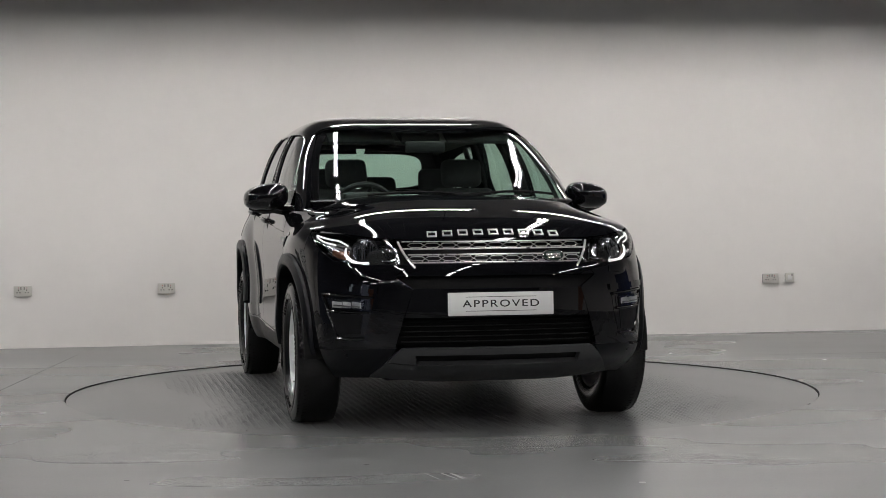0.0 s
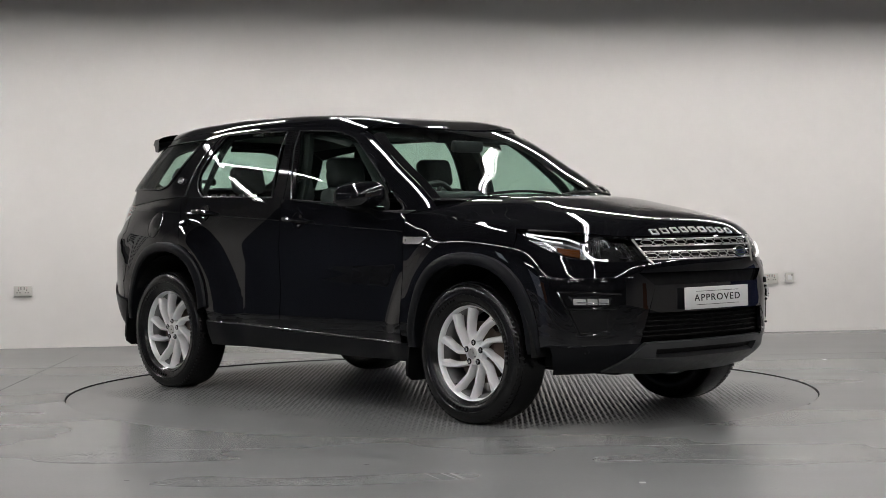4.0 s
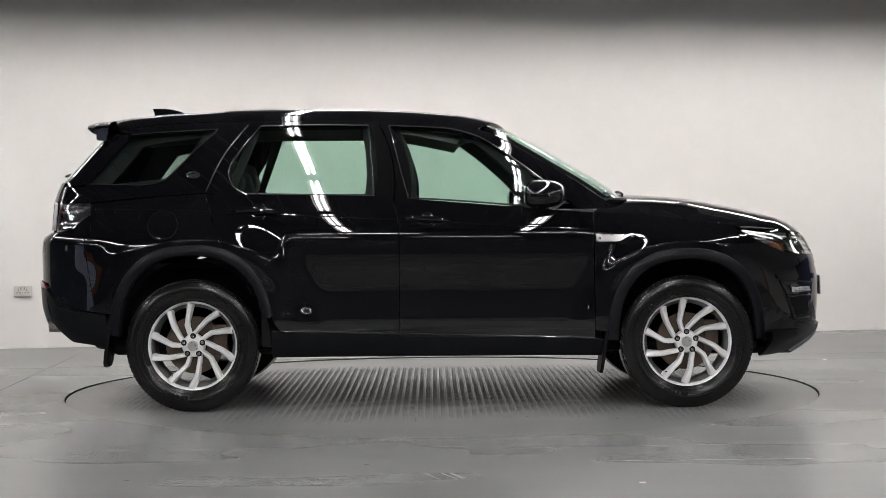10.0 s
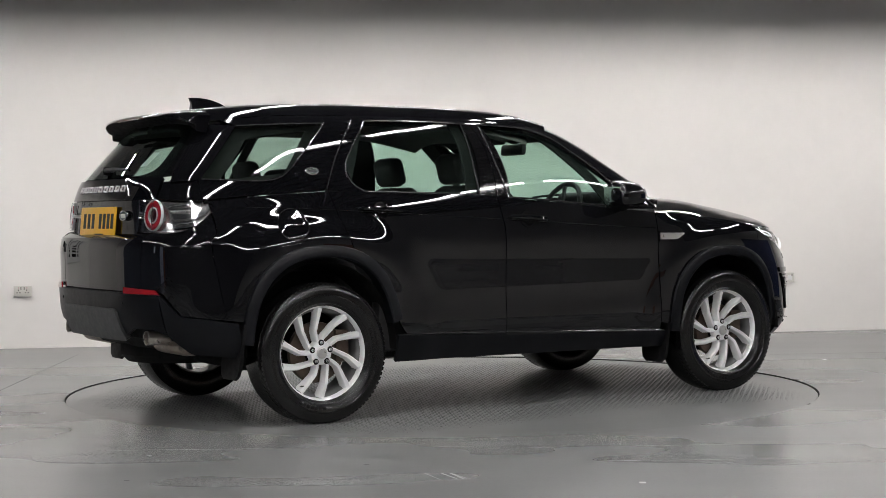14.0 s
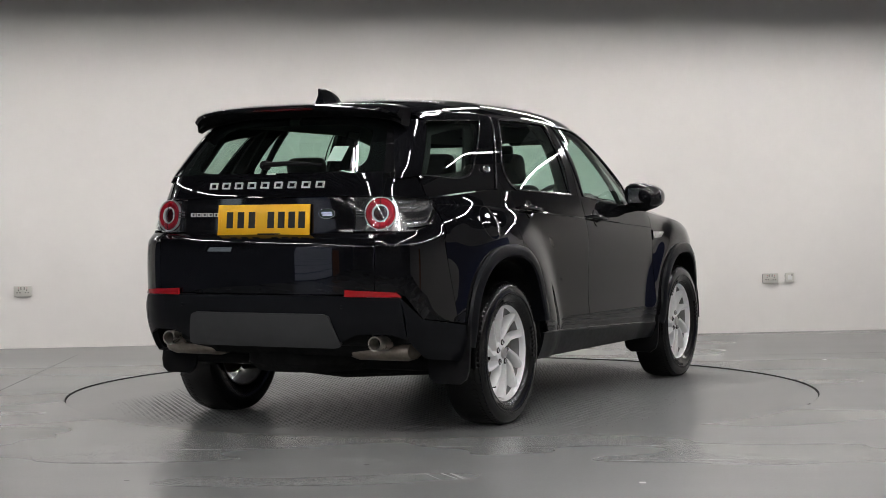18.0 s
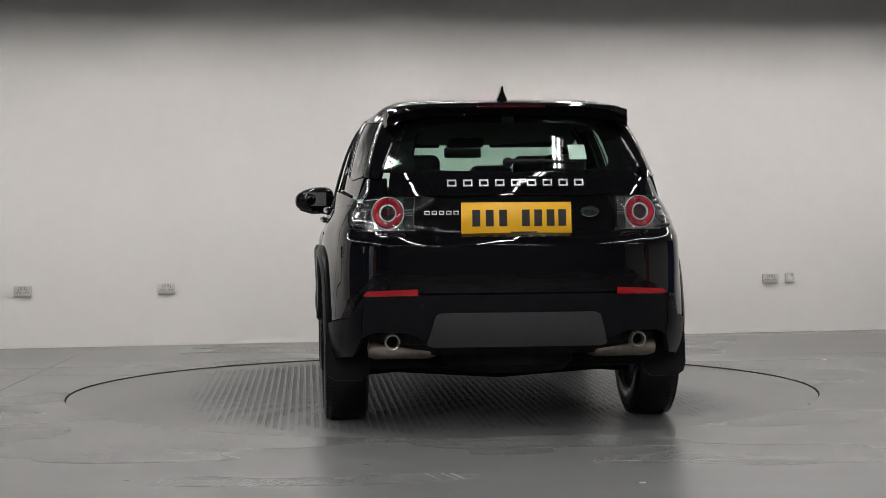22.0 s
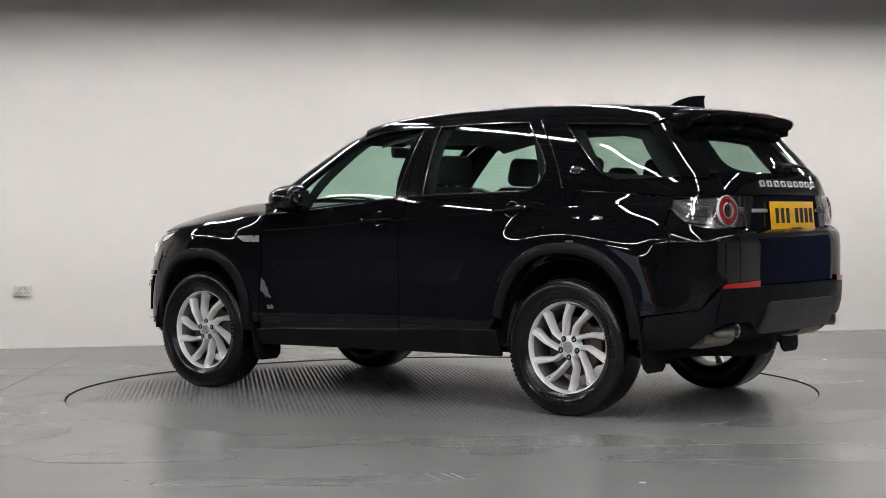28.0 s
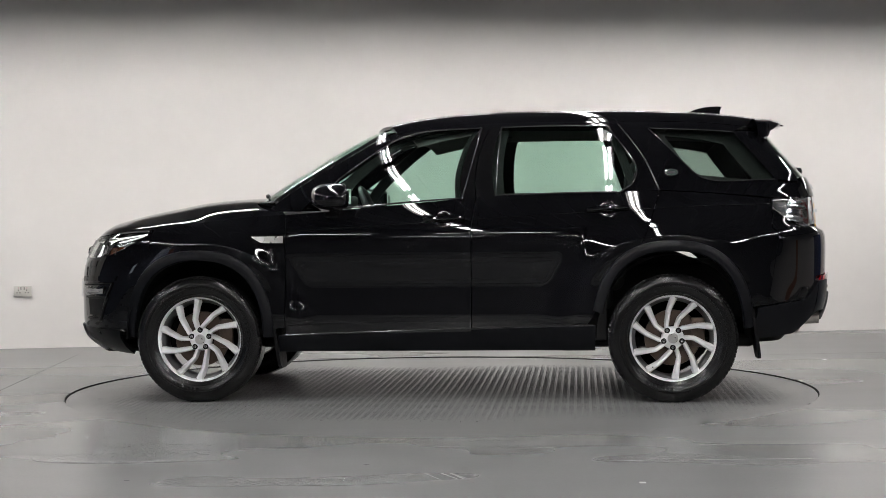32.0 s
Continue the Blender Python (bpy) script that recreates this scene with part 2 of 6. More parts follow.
def resample(p, n):
    p = np.array(p, float)
    L = np.concatenate([[0], np.cumsum(np.linalg.norm(np.diff(p, axis=0), axis=1))])
    s = np.linspace(0, L[-1], n)
    return np.stack([np.interp(s, L, p[:, k]) for k in range(p.shape[1])], 1)


def coons(bottom, top, left, right, nu, nv):
    """A grid of points between four boundary lines that share their corners."""
    B, Tp, Lf, R = resample(bottom, nu), resample(top, nu), resample(left, nv), resample(right, nv)
    u, v = np.linspace(0, 1, nu)[None, :, None], np.linspace(0, 1, nv)[:, None, None]
    g = (1 - v) * B[None] + v * Tp[None] + (1 - u) * Lf[:, None] + u * R[:, None]
    return g - ((1 - u) * (1 - v) * B[0] + u * (1 - v) * B[-1] + (1 - u) * v * Tp[0] + u * v * Tp[-1])


def sheet(bm, g, thick=0.0, flip=None, lift=0.0):
    """A grid of 3D points (rows, columns, 3) as a surface with a folded-in rim of that depth, lifted along its normal.
    Its face is turned away from the car's core unless flip says otherwise."""
    g = np.array(g, float)
    du, dv = np.gradient(g, axis=1), np.gradient(g, axis=0)
    nrm = np.cross(du, dv)
    nrm /= np.linalg.norm(nrm, axis=2, keepdims=True) + 1e-12
    if flip is None:
        core = np.stack([np.clip(g[..., 0], -1.6, 1.5), 0 * g[..., 0], 0 * g[..., 0] + 0.7], -1)
        flip = (nrm * (g - core)).sum() < 0
    if flip:
        nrm = -nrm
    g = g + nrm * lift
    nv, nu = g.shape[:2]
    vs = [[bm.verts.new(g[i, j]) for j in range(nu)] for i in range(nv)]

    def face(*q):
        try:
            bm.faces.new(q[::-1] if flip else q)
        except ValueError:
            pass
    for i in range(nv - 1):
        for j in range(nu - 1):
            face(vs[i][j], vs[i][j + 1], vs[i + 1][j + 1], vs[i + 1][j])
    if thick:
        ring = [(0, j) for j in range(nu)] + [(i, nu - 1) for i in range(1, nv)] + [(nv - 1, j) for j in range(nu - 2, -1, -1)] + [(i, 0) for i in range(nv - 2, 0, -1)]
        e = min(0.003, thick * 0.35)
        inner = [[bm.verts.new(g[i, j] - nrm[i, j] * d) for i, j in ring] for d in (e, thick)]
        outer = [vs[i][j] for i, j in ring]
        k = len(ring)
        for a, b in ((outer, inner[0]), (inner[0], inner[1])):
            for q in range(k):
                face(a[q], b[q], b[(q + 1) % k], a[(q + 1) % k])
    return bm


# ---- the hall ----
WALL_A, WALL_B = 4.06, 0.18          # far wall: y = A + B x
WALL_TURN = math.degrees(math.atan(WALL_B))
HALL_W, HALL_BACK, HALL_TOP = 9.0, -13.5, 4.6


def wall_y(x):
    return WALL_A + WALL_B * x


def at_wall(x, z, out=0.0):
    """A pose on the far wall's face: x along it, y into it."""
    d = Vector((math.sin(radians(WALL_TURN)), -math.cos(radians(WALL_TURN)), 0)) * out
    return Matrix.Translation(Vector((x, wall_y(x), z)) + d) @ pose(0, 0, 0, 0, 0, WALL_TURN)


def structure(name, bm, mat, label, category):
    return thing(name, bm, mat, label, category, kind="structure")


def build_floor():
    bm = bmesh.new()
    # a sheet with a round hole for the turntable
    n, r = 160, DISC_R + 0.007
    rim = [bm.verts.new((r * math.cos(2 * math.pi * i / n), r * math.sin(2 * math.pi * i / n), 0)) for i in range(n)]
    low = [bm.verts.new((v.co.x, v.co.y, -0.06)) for v in rim]
    out = []
    for i in range(n):
        a = 2 * math.pi * i / n
        c, s = math.cos(a), math.sin(a)
        k = 14.0 / max(abs(c), abs(s))
        out.append(bm.verts.new((c * k, s * k, 0)))
    for i in range(n):
        j = (i + 1) % n
        bm.faces.new((rim[i], out[i], out[j], rim[j]))
        bm.faces.new((low[i], rim[i], rim[j], low[j])).material_index = 1
    bm.faces.new(low).material_index = 1
    return structure("floor", bm, [M_FLOOR, M_GAP], "worn grey painted concrete floor with scuffs", "floor")


def build_walls():
    t = 0.2
    L = HALL_W / math.cos(radians(WALL_TURN))
    bm = box((-L, 0, 0), (L, t, HALL_TOP))
    w = structure("wall_north", bm, M_WALL, "plain white painted wall behind the turntable", "wall")
    w.matrix_basis = at_wall(0, 0)
    structure("wall_west", box((-HALL_W - t, 1.2, 0), (-HALL_W, wall_y(-HALL_W), HALL_TOP)), M_WALL, "plain white painted side wall of the hall", "wall")
    # unseen wall; its dark blue stands for the dim hall mirrored in the doors
    structure("wall_west_rear", box((-HALL_W - t, HALL_BACK, 0), (-HALL_W, 1.2, HALL_TOP)), M_WALL_BLUE, "unseen side wall beyond the turntable, coloured dark blue for the dim hall", "wall")
    structure("wall_east", box((HALL_W, HALL_BACK, 0), (HALL_W + t, wall_y(HALL_W) + 0.1, HALL_TOP)), M_WALL, "plain white painted side wall of the hall", "wall")
    # unseen wall, coloured dark so the car's sides mirror a dark room
    structure("wall_south", box((-HALL_W, HALL_BACK - t, 0), (HALL_W, HALL_BACK, HALL_TOP)), M_WALL_DARK, "unseen wall at the back of the hall, coloured dark", "wall")
    bm = bmesh.new()
    add_box(bm, (-HALL_W - 0.2, HALL_BACK - 0.2, HALL_TOP), (HALL_W + 0.2, 7.0, HALL_TOP + 0.15))
    for i in range(60):
        x = -HALL_W + 0.3 * i
        add_box(bm, (x, HALL_BACK, HALL_TOP - 0.05), (x + 0.14, 3.0, HALL_TOP - 0.002))
    structure("ceiling", bm, M_DECK, "dark ribbed metal roof deck", "ceiling")
    sk = box((-L, -0.006, 0.0), (L, -0.0005, 0.02), 0.001, 1)
    s = structure("baseboard", sk, M_WALL, "thin pale sealant strip along the wall's foot", "skirting")
    s.matrix_basis = at_wall(0, 0)


def build_turntable():
    e = empty("turntable", "round steel vehicle turntable set flush in the floor", "turntable")
    bm = bmesh.new()
    n = 160
    lathe(bm, [(0.001, DISC_Z), (0.6, DISC_Z), (1.3, DISC_Z), (DISC_R - 0.004, DISC_Z), (DISC_R - 0.001, DISC_Z - 0.003), (DISC_R, -0.05)], "z", n)
    part("deck", bm, M_DISC, e)
    # raised chequer bars, each across its neighbours, worn flat towards the rim
    vs, fs = [], []
    pitch, half, wid, hgt = 0.030, 0.0175, 0.0050, 0.0019
    nn = int(1.45 * DISC_R / pitch)
    for i in range(-nn, nn + 1):
        for j in range(-nn, nn + 1):
            x, y = (i + j) * pitch * 0.7071, (i - j) * pitch * 0.7071
            worn = 0.16 * math.sin(3.1 * x + 1.7 * y) + 0.12 * math.sin(5.3 * y - 2.2 * x + 1.0)
            left = min((2.12 - math.hypot(x, y)) / 0.35, (LANE - abs(y)) / 0.45) + worn
            if math.hypot(x, y) > DISC_R - 0.05 or left < 0.03:
                continue
            rise = hgt * min(1.0, left)
            a = radians(90 if (i + j) % 2 else 0)
            c, q = math.cos(a), math.sin(a)
            k = len(vs)
            for px, py, pz in ((-half, 0, 0), (0, -wid, 0), (half, 0, 0), (0, wid, 0), (-half * 0.6, 0, rise), (half * 0.6, 0, rise)):
                vs.append((x + px * c - py * q, y + px * q + py * c, DISC_Z + pz + 0.0002))
            fs += [(k, k + 1, k + 5, k + 4), (k + 1, k + 2, k + 5), (k + 2, k + 3, k + 4, k + 5), (k + 3, k, k + 4)]
    me = bpy.data.meshes.new("tread")
    me.from_pydata(vs, [], fs)
    me.materials.append(M_TREAD)
    ob = new("tread", me)
    ob.parent = e
    tagged(ob, "raised chequer tread of worn steel", kind="stuff")
    return e


def socket(at, gangs, group):
    """A switched wall socket outlet of one or two gangs."""
    w = 0.146 if gangs == 2 else 0.086
    e = empty("wall_socket", "double white plastic switched wall socket" if gangs == 2 else "single white plastic wall outlet", "socket", group, at=at)
    # dark box behind the plate draws the shadow at its edge
    part("edge_shadow_box", box((-w / 2 + 0.004, -0.016, -0.040), (w / 2 - 0.004, 0.0, 0.036), 0.002, 1), M_SOCKETSHADOW, e)
    part("faceplate", box((-w / 2, -0.026, -0.043), (w / 2, -0.0165, 0.043), 0.004), M_SOCKET, e)
    for g in range(gangs):
        cx = (g - (gangs - 1) / 2) * 0.068
        part("rocker_switch", box((cx - 0.02 * (1 if g else -1) - 0.006, -0.0295, 0.012), (cx - 0.02 * (1 if g else -1) + 0.006, -0.025, 0.034), 0.001, 1), M_ROCKER, e)
        if gangs == 2:
            part("neon_mark", box((cx - 0.004, -0.0275, 0.024), (cx + 0.004, -0.0255, 0.030)), M_RED, e)
            part("earth_slot", box((cx - 0.0035, -0.0265, 0.002), (cx + 0.0035, -0.0255, 0.014)), M_DARKHOLE, e)
            for s in (-1, 1):
                part("pin_slot", box((cx + s * 0.011 - 0.0055, -0.0265, -0.016), (cx + s * 0.011 + 0.0055, -0.0255, -0.009)), M_DARKHOLE, e)
        else:
            part("data_port", box((-0.020, -0.0285, -0.020), (0.020, -0.0255, 0.020), 0.001, 1), M_PLATEW, e)
    return e


def build_lamps():
    """Twin-tube battens hung in a rectangle over the turntable, with further ones added at the back."""
    first = empty("batten_light", "hanging grey batten light with two lit tubes", "ceiling light", "battens over the hall", at=pose(0, 0, LAMP_Z))
    bm = bmesh.new()
    add_box(bm, (-0.058, -0.77, 0.024), (0.058, 0.77, 0.075), 0.006, 1)
    for s in (-1, 1):
        add_box(bm, (s * 0.068, -0.77, -0.022), (s * 0.060, 0.77, 0.070), 0.003, 1)
        add_box(bm, (-0.068, s * 0.772, -0.022), (0.068, s * 0.782, 0.070), 0.003, 1)
    part("housing", bm, M_LAMPBODY, first, "grey steel trough")
    for s in (-1, 1):
        bm = tube(bmesh.new(), [(s * 0.027, y, 0.002) for y in (-0.74, 0.0, 0.74)], 0.0125, 10)
        part("light_tube", bm, M_LAMP, first, "lit white tube")
        bm = tube(bmesh.new(), [(0, s * 0.5, 0.085), (0, s * 0.5, HALL_TOP - LAMP_Z)], 0.004, 6)
        part("suspension_rod", bm, M_SATIN, first)
    places = [(x, y, 0) for x in LAMP_X for y in LAMP_ROWS]
    places += [(x, wall_y(x) - LAMP_OFF, 90 + WALL_TURN) for x in LAMP_ALONG]
    places += [(x, y, 90) for x, y in LAMP_BACK]
    for i, (x, y, r) in enumerate(places):
        m = pose(x, y, LAMP_Z, 0, 0, r)
        if i == 0:
            first.matrix_basis = m
        else:
            copy_thing(first, m)


def hall_door(name, at, w=0.5):
    d = empty(name, "brown timber door at the dark end of the hall", "door", kind="structure", at=at)
    part("door_leaf", box((-w, 0.01, 0.0), (w, 0.06, 2.1), 0.004), M_BROWN, d)
    for lo, hi in (((-w - 0.06, 0.0, 0), (-w - 0.005, 0.07, 2.16)), ((w + 0.005, 0.0, 0), (w + 0.06, 0.07, 2.16)), ((-w - 0.003, 0.0, 2.105), (w + 0.003, 0.07, 2.16))):
        part("door_frame", box(lo, hi, 0.003), M_BROWN, d)
    part("door_handle", tube(bmesh.new(), [(w - 0.08, 0.06, 1.0), (w - 0.08, 0.11, 1.0), (w - 0.20, 0.11, 1.0)], 0.01), M_SATCHROME, d)


def build_back_of_hall():
    hall_door("door_1", pose(-HALL_W, -10.9, 0, 0, 0, -90))
    hall_door("door_2", pose(HALL_W, -7.45, 0, 0, 0, 90), 0.30)
    # added out of view: a glowing slatted panel that tints reflections blue
    s = empty("glow_shutter", "blue slatted shutter added out of view, glowing for the car's reflections", "shutter", at=pose(-HALL_W, -9.15, 0, 0, 0, -90))
    for k in range(22):
        part("slat", box((-1.05, 0.005, 0.02 + k * 0.13), (1.05, 0.045, 0.142 + k * 0.13), 0.01, 1), M_BLUE, s)


def build_side_walls_things():
    # a small daylight window in the west wall, an added blue board on the east wall
    w = empty("window_1", "small high window with pale daylight behind it", "window", kind="structure", at=pose(-HALL_W, -5.6, 1.85))
    part("pane", box((0.004, -0.30, -0.44), (0.012, 0.30, 0.44)), M_PANE, w)
    for lo, hi in (((0.0, -0.36, -0.50), (0.05, -0.303, 0.50)), ((0.0, 0.303, -0.50), (0.05, 0.36, 0.50)), ((0.0, -0.30, 0.443), (0.05, 0.30, 0.50)), ((0.0, -0.30, -0.50), (0.05, 0.30, -0.443))):
        part("window_frame", box(lo, hi, 0.004, 1), M_SATIN, w)
    # plain board put out of view so the paint mirrors navy blue
    b = empty("blue_board", "large plain blue board added out of view on the side wall", "board", at=pose(HALL_W, 2.2, 1.25))
    part("board", box((-0.03, -2.4, -1.2), (-0.002, 2.4, 1.2), 0.004, 1), M_BLUEBOARD, b)


def build_wall_units():
    # beyond the camera's left edge, seen mirrored in the doors
    e = empty("control_box", "dark grey steel control box on the white wall", "control box", at=at_wall(-5.15, 1.10))
    part("housing", box((-0.24, -0.16, -0.26), (0.24, 0.0, 0.16), 0.008), M_SKIDR, e)
    part("cover", box((-0.20, -0.172, -0.10), (0.20, -0.162, 0.12), 0.004), M_LAMPBODY, e)
    part("side_unit", box((0.26, -0.12, -0.12), (0.44, 0.0, 0.24), 0.006), M_PLASTIC, e)
    part("cable_duct", box((-0.05, -0.05, -0.95), (0.03, 0.0, -0.27), 0.004, 1), M_SKIDR, e)
    r = empty("slot_rack", "white wall rack with columns of dark square slots", "rack", at=at_wall(-6.1, 1.25))
    part("backboard", box((-0.45, -0.02, -0.62), (0.45, 0.0, 0.62), 0.004, 1), M_PLATEW, r)
    for x in (-0.30, -0.12, 0.10, 0.30):
        for k in range(9):
            part("slot", box((x - 0.04, -0.032, -0.54 + 0.13 * k), (x + 0.04, -0.021, -0.46 + 0.13 * k), 0.002, 1), M_PLASTIC, r)


def scuff(x0, y0, x1, y1, w, mat, name="scuff_mark", label="pale scuff scratched into the floor paint"):
    """A thin tapered mark that lies on the floor."""
    bm = bmesh.new()
    d = Vector((x1 - x0, y1 - y0, 0))
    t = Vector((-d.y, d.x, 0)).normalized() * w / 2
    a = Vector((x0, y0, 0.0006))
    rows = []
    for s in np.linspace(0, 1, 7):
        k = 0.25 + 0.75 * math.sin(math.pi * min(max(s, 0.05), 0.95))
        rows.append((bm.verts.new(a + d * s - t * k), bm.verts.new(a + d * s + t * k)))
    for p, q in zip(rows, rows[1:]):
        bm.faces.new((p[0], q[0], q[1], p[1]))
    bmesh.ops.recalc_face_normals(bm, faces=bm.faces)
    return thing(name, bm, mat, label, "floor mark", kind="structure")


def build_floor_marks():
    for m in ((-0.12, -3.10, 0.10, -3.62, 0.010), (-0.08, -3.12, 0.13, -3.58, 0.006), (-0.03, -3.20, 0.15, -3.70, 0.012), (0.07, -3.08, 0.20, -3.55, 0.006), (-0.10, -3.30, 0.06, -3.72, 0.005)):
        scuff(*m, M_SCUFF)
    for x, y in ((-1.666, -2.996), (-1.317, -2.798), (-1.285, -3.49), (-0.328, -3.122), (1.9, -3.3), (-2.2, -2.1), (2.5, -2.3)):
        scuff(x - 0.012, y, x + 0.012, y + 0.004, 0.020, M_JOINT, "rubber_speck", "small black speck of rubber stuck to the floor")
    for m in ((-2.0, -3.14, 2.7, -3.02, 0.006), (-1.6, -2.62, 0.3, -2.58, 0.005), (0.2, -2.66, 2.9, -2.50, 0.005)):
        scuff(*m, M_SCUFF)
    for m in ((-2.87, 2.75, -2.72, -0.95, 0.010), (2.4, 2.2, 3.6, 2.35, 0.012)):
        scuff(*m, M_JOINT, "floor_joint", "fine dark joint line in the concrete floor")
    for x, y in ((0.791, -3.658), (2.783, 1.735), (1.756, 2.382)):
        thing("litter_scrap", box((x - 0.012, y - 0.008, 0), (x + 0.012, y + 0.008, 0.004), 0.001, 1), M_PLATEW, "tiny white scrap of litter lying on the floor", "litter")


DISC_R, DISC_Z, LANE = 2.276, -0.007, 1.62
LAMP_Z, LAMP_X, LAMP_OFF = 3.02, (-5.0, -0.98, 0.98, 4.0), 1.62
LAMP_ROWS = (-8.2, -6.4, -4.6, -2.8, -1.0, 0.8)
# the first four are added to brighten the side walls mirrored in the car
LAMP_BACK = ((-5.5, -9.8), (-7.4, -9.8), (-7.4, -7.6), (6.6, -8.4), (-3.2, -9.8), (-0.9, -9.8), (1.7, -9.8), (-1.9, -12.2), (0.4, -12.2), (3.0, -12.2))
LAMP_ALONG = (-6.6, -4.5, -2.4, -0.4, 1.5, 3.1, 4.6, 6.1, 7.6)
build_floor()
build_walls()
turntable = build_turntable()
build_lamps()
build_back_of_hall()
build_side_walls_things()
build_wall_units()
build_floor_marks()
for sx, sz, gangs in ((-3.474, 0.476, 2), (-2.317, 0.481, 2), (2.964, 0.486, 2), (3.144, 0.491, 1)):
    socket(at_wall(sx, sz), gangs, "sockets along the wall")


# ---- the car: a smooth skin, from which its panels are cut ----
# car space: x forward, y to its left, z up, origin on the floor midway between the axles
AXLE_F, AXLE_R, HUB_Z, TYRE_R = 1.3705, -1.3705, 0.358, 0.368

PLAN = line_spline([(2.245, 0), (2.240, 0.20), (2.207, 0.42), (2.138, 0.595), (2.022, 0.735), (1.855, 0.832), (1.60, 0.885), (1.30, 0.90),
                    (0.90, 0.902), (0.30, 0.903), (-0.30, 0.903), (-0.90, 0.90), (-1.40, 0.895), (-1.75, 0.88), (-2.00, 0.845),
                    (-2.16, 0.775), (-2.25, 0.65), (-2.295, 0.45), (-2.31, 0.22), (-2.315, 0)], 600)
PLAN_L = np.concatenate([[0], np.cumsum(np.linalg.norm(np.diff(PLAN, axis=0), axis=1))])
CABIN = line_spline([(1.06, 0), (1.053, 0.30), (1.018, 0.52), (0.945, 0.675), (0.81, 0.766), (0.60, 0.810), (0.20, 0.833), (-0.40, 0.838),
                     (-1.00, 0.832), (-1.50, 0.804), (-1.80, 0.774), (-1.98, 0.748), (-2.07, 0.725), (-2.13, 0.684), (-2.17, 0.625), (-2.198, 0.55), (-2.226, 0.42), (-2.248, 0.22), (-2.255, 0)], 600)
CABIN_L = np.concatenate([[0], np.cumsum(np.linalg.norm(np.diff(CABIN, axis=0), axis=1))])

NOSE = curve1([(0.20, 1.90), (0.25, 2.06), (0.30, 2.15), (0.37, 2.222), (0.45, 2.242), (0.60, 2.245), (0.70, 2.242), (0.75, 2.236), (0.79, 2.227), (0.826, 2.213), (0.840, 2.203), (0.92, 2.164), (0.958, 2.138), (0.98, 2.110), (1.02, 2.05)])
NOSE_SIDE = curve1([(0.20, 1.90), (0.25, 2.06), (0.30, 2.15), (0.37, 2.222), (0.45, 2.242), (0.60, 2.245), (0.67, 2.242), (0.74, 2.232), (0.80, 2.211), (0.85, 2.191), (0.90, 2.168), (0.958, 2.132), (0.98, 2.105), (1.02, 2.04)])
TAIL = curve1([(0.30, -2.12), (0.38, -2.205), (0.44, -2.252), (0.50, -2.282), (0.58, -2.302), (0.69, -2.3085), (0.80, -2.311), (0.88, -2.312), (0.93, -2.309), (0.955, -2.303), (0.972, -2.290), (0.985, -2.262), (1.10, -2.256),
               (1.155, -2.254), (1.20, -2.243), (1.275, -2.212), (1.33, -2.165), (1.43, -2.078), (1.53, -1.99), (1.60, -1.93), (1.66, -1.89)])
SCREEN = curve1([(1.10, 0.12), (1.19, 0.0), (1.264, -0.105), (1.361, -0.268), (1.462, -0.438), (1.553, -0.610), (1.60, -0.722), (1.64, -0.88)])
W_DOOR = curve1([(0.20, 0.78), (0.28, 0.842), (0.36, 0.876), (0.43, 0.892), (0.48, 0.8975), (0.50, 0.8980), (0.535, 0.8958), (0.57, 0.8930), (0.65, 0.8905), (0.75, 0.8935), (0.84, 0.8975), (0.90, 0.8985), (0.93, 0.8972), (0.96, 0.8945), (0.99, 0.8908),
                 (1.02, 0.8863), (1.06, 0.8792), (1.10, 0.8712), (1.17, 0.8555), (1.25, 0.8355), (1.35, 0.8065), (1.45, 0.7705), (1.53, 0.7320), (1.58, 0.699), (1.61, 0.664), (1.64, 0.594)])
W_WING = curve1([(0.20, 0.78), (0.28, 0.850), (0.43, 0.892), (0.60, 0.896), (0.80, 0.901), (0.90, 0.900), (0.95, 0.894), (0.99, 0.880), (1.02, 0.860), (1.05, 0.828), (1.075, 0.783), (1.10, 0.71)])
W_REAR = curve1([(0.20, 0.80), (0.30, 0.865), (0.43, 0.904), (0.60, 0.912), (0.80, 0.912), (0.95, 0.905), (1.03, 0.884), (1.075, 0.862), (1.10, 0.848), (1.17, 0.808),
                 (1.22, 0.795), (1.30, 0.772), (1.40, 0.740), (1.50, 0.700), (1.58, 0.655), (1.62, 0.61), (1.66, 0.55)])


def width_at(x, z):
    front, rear = smooth(0.75, 1.35, x), smooth(-1.20, -2.10, x)
    return (W_DOOR(z) * (1 - front) + W_WING(z) * front) * (1 - rear) + W_REAR(z) * rear


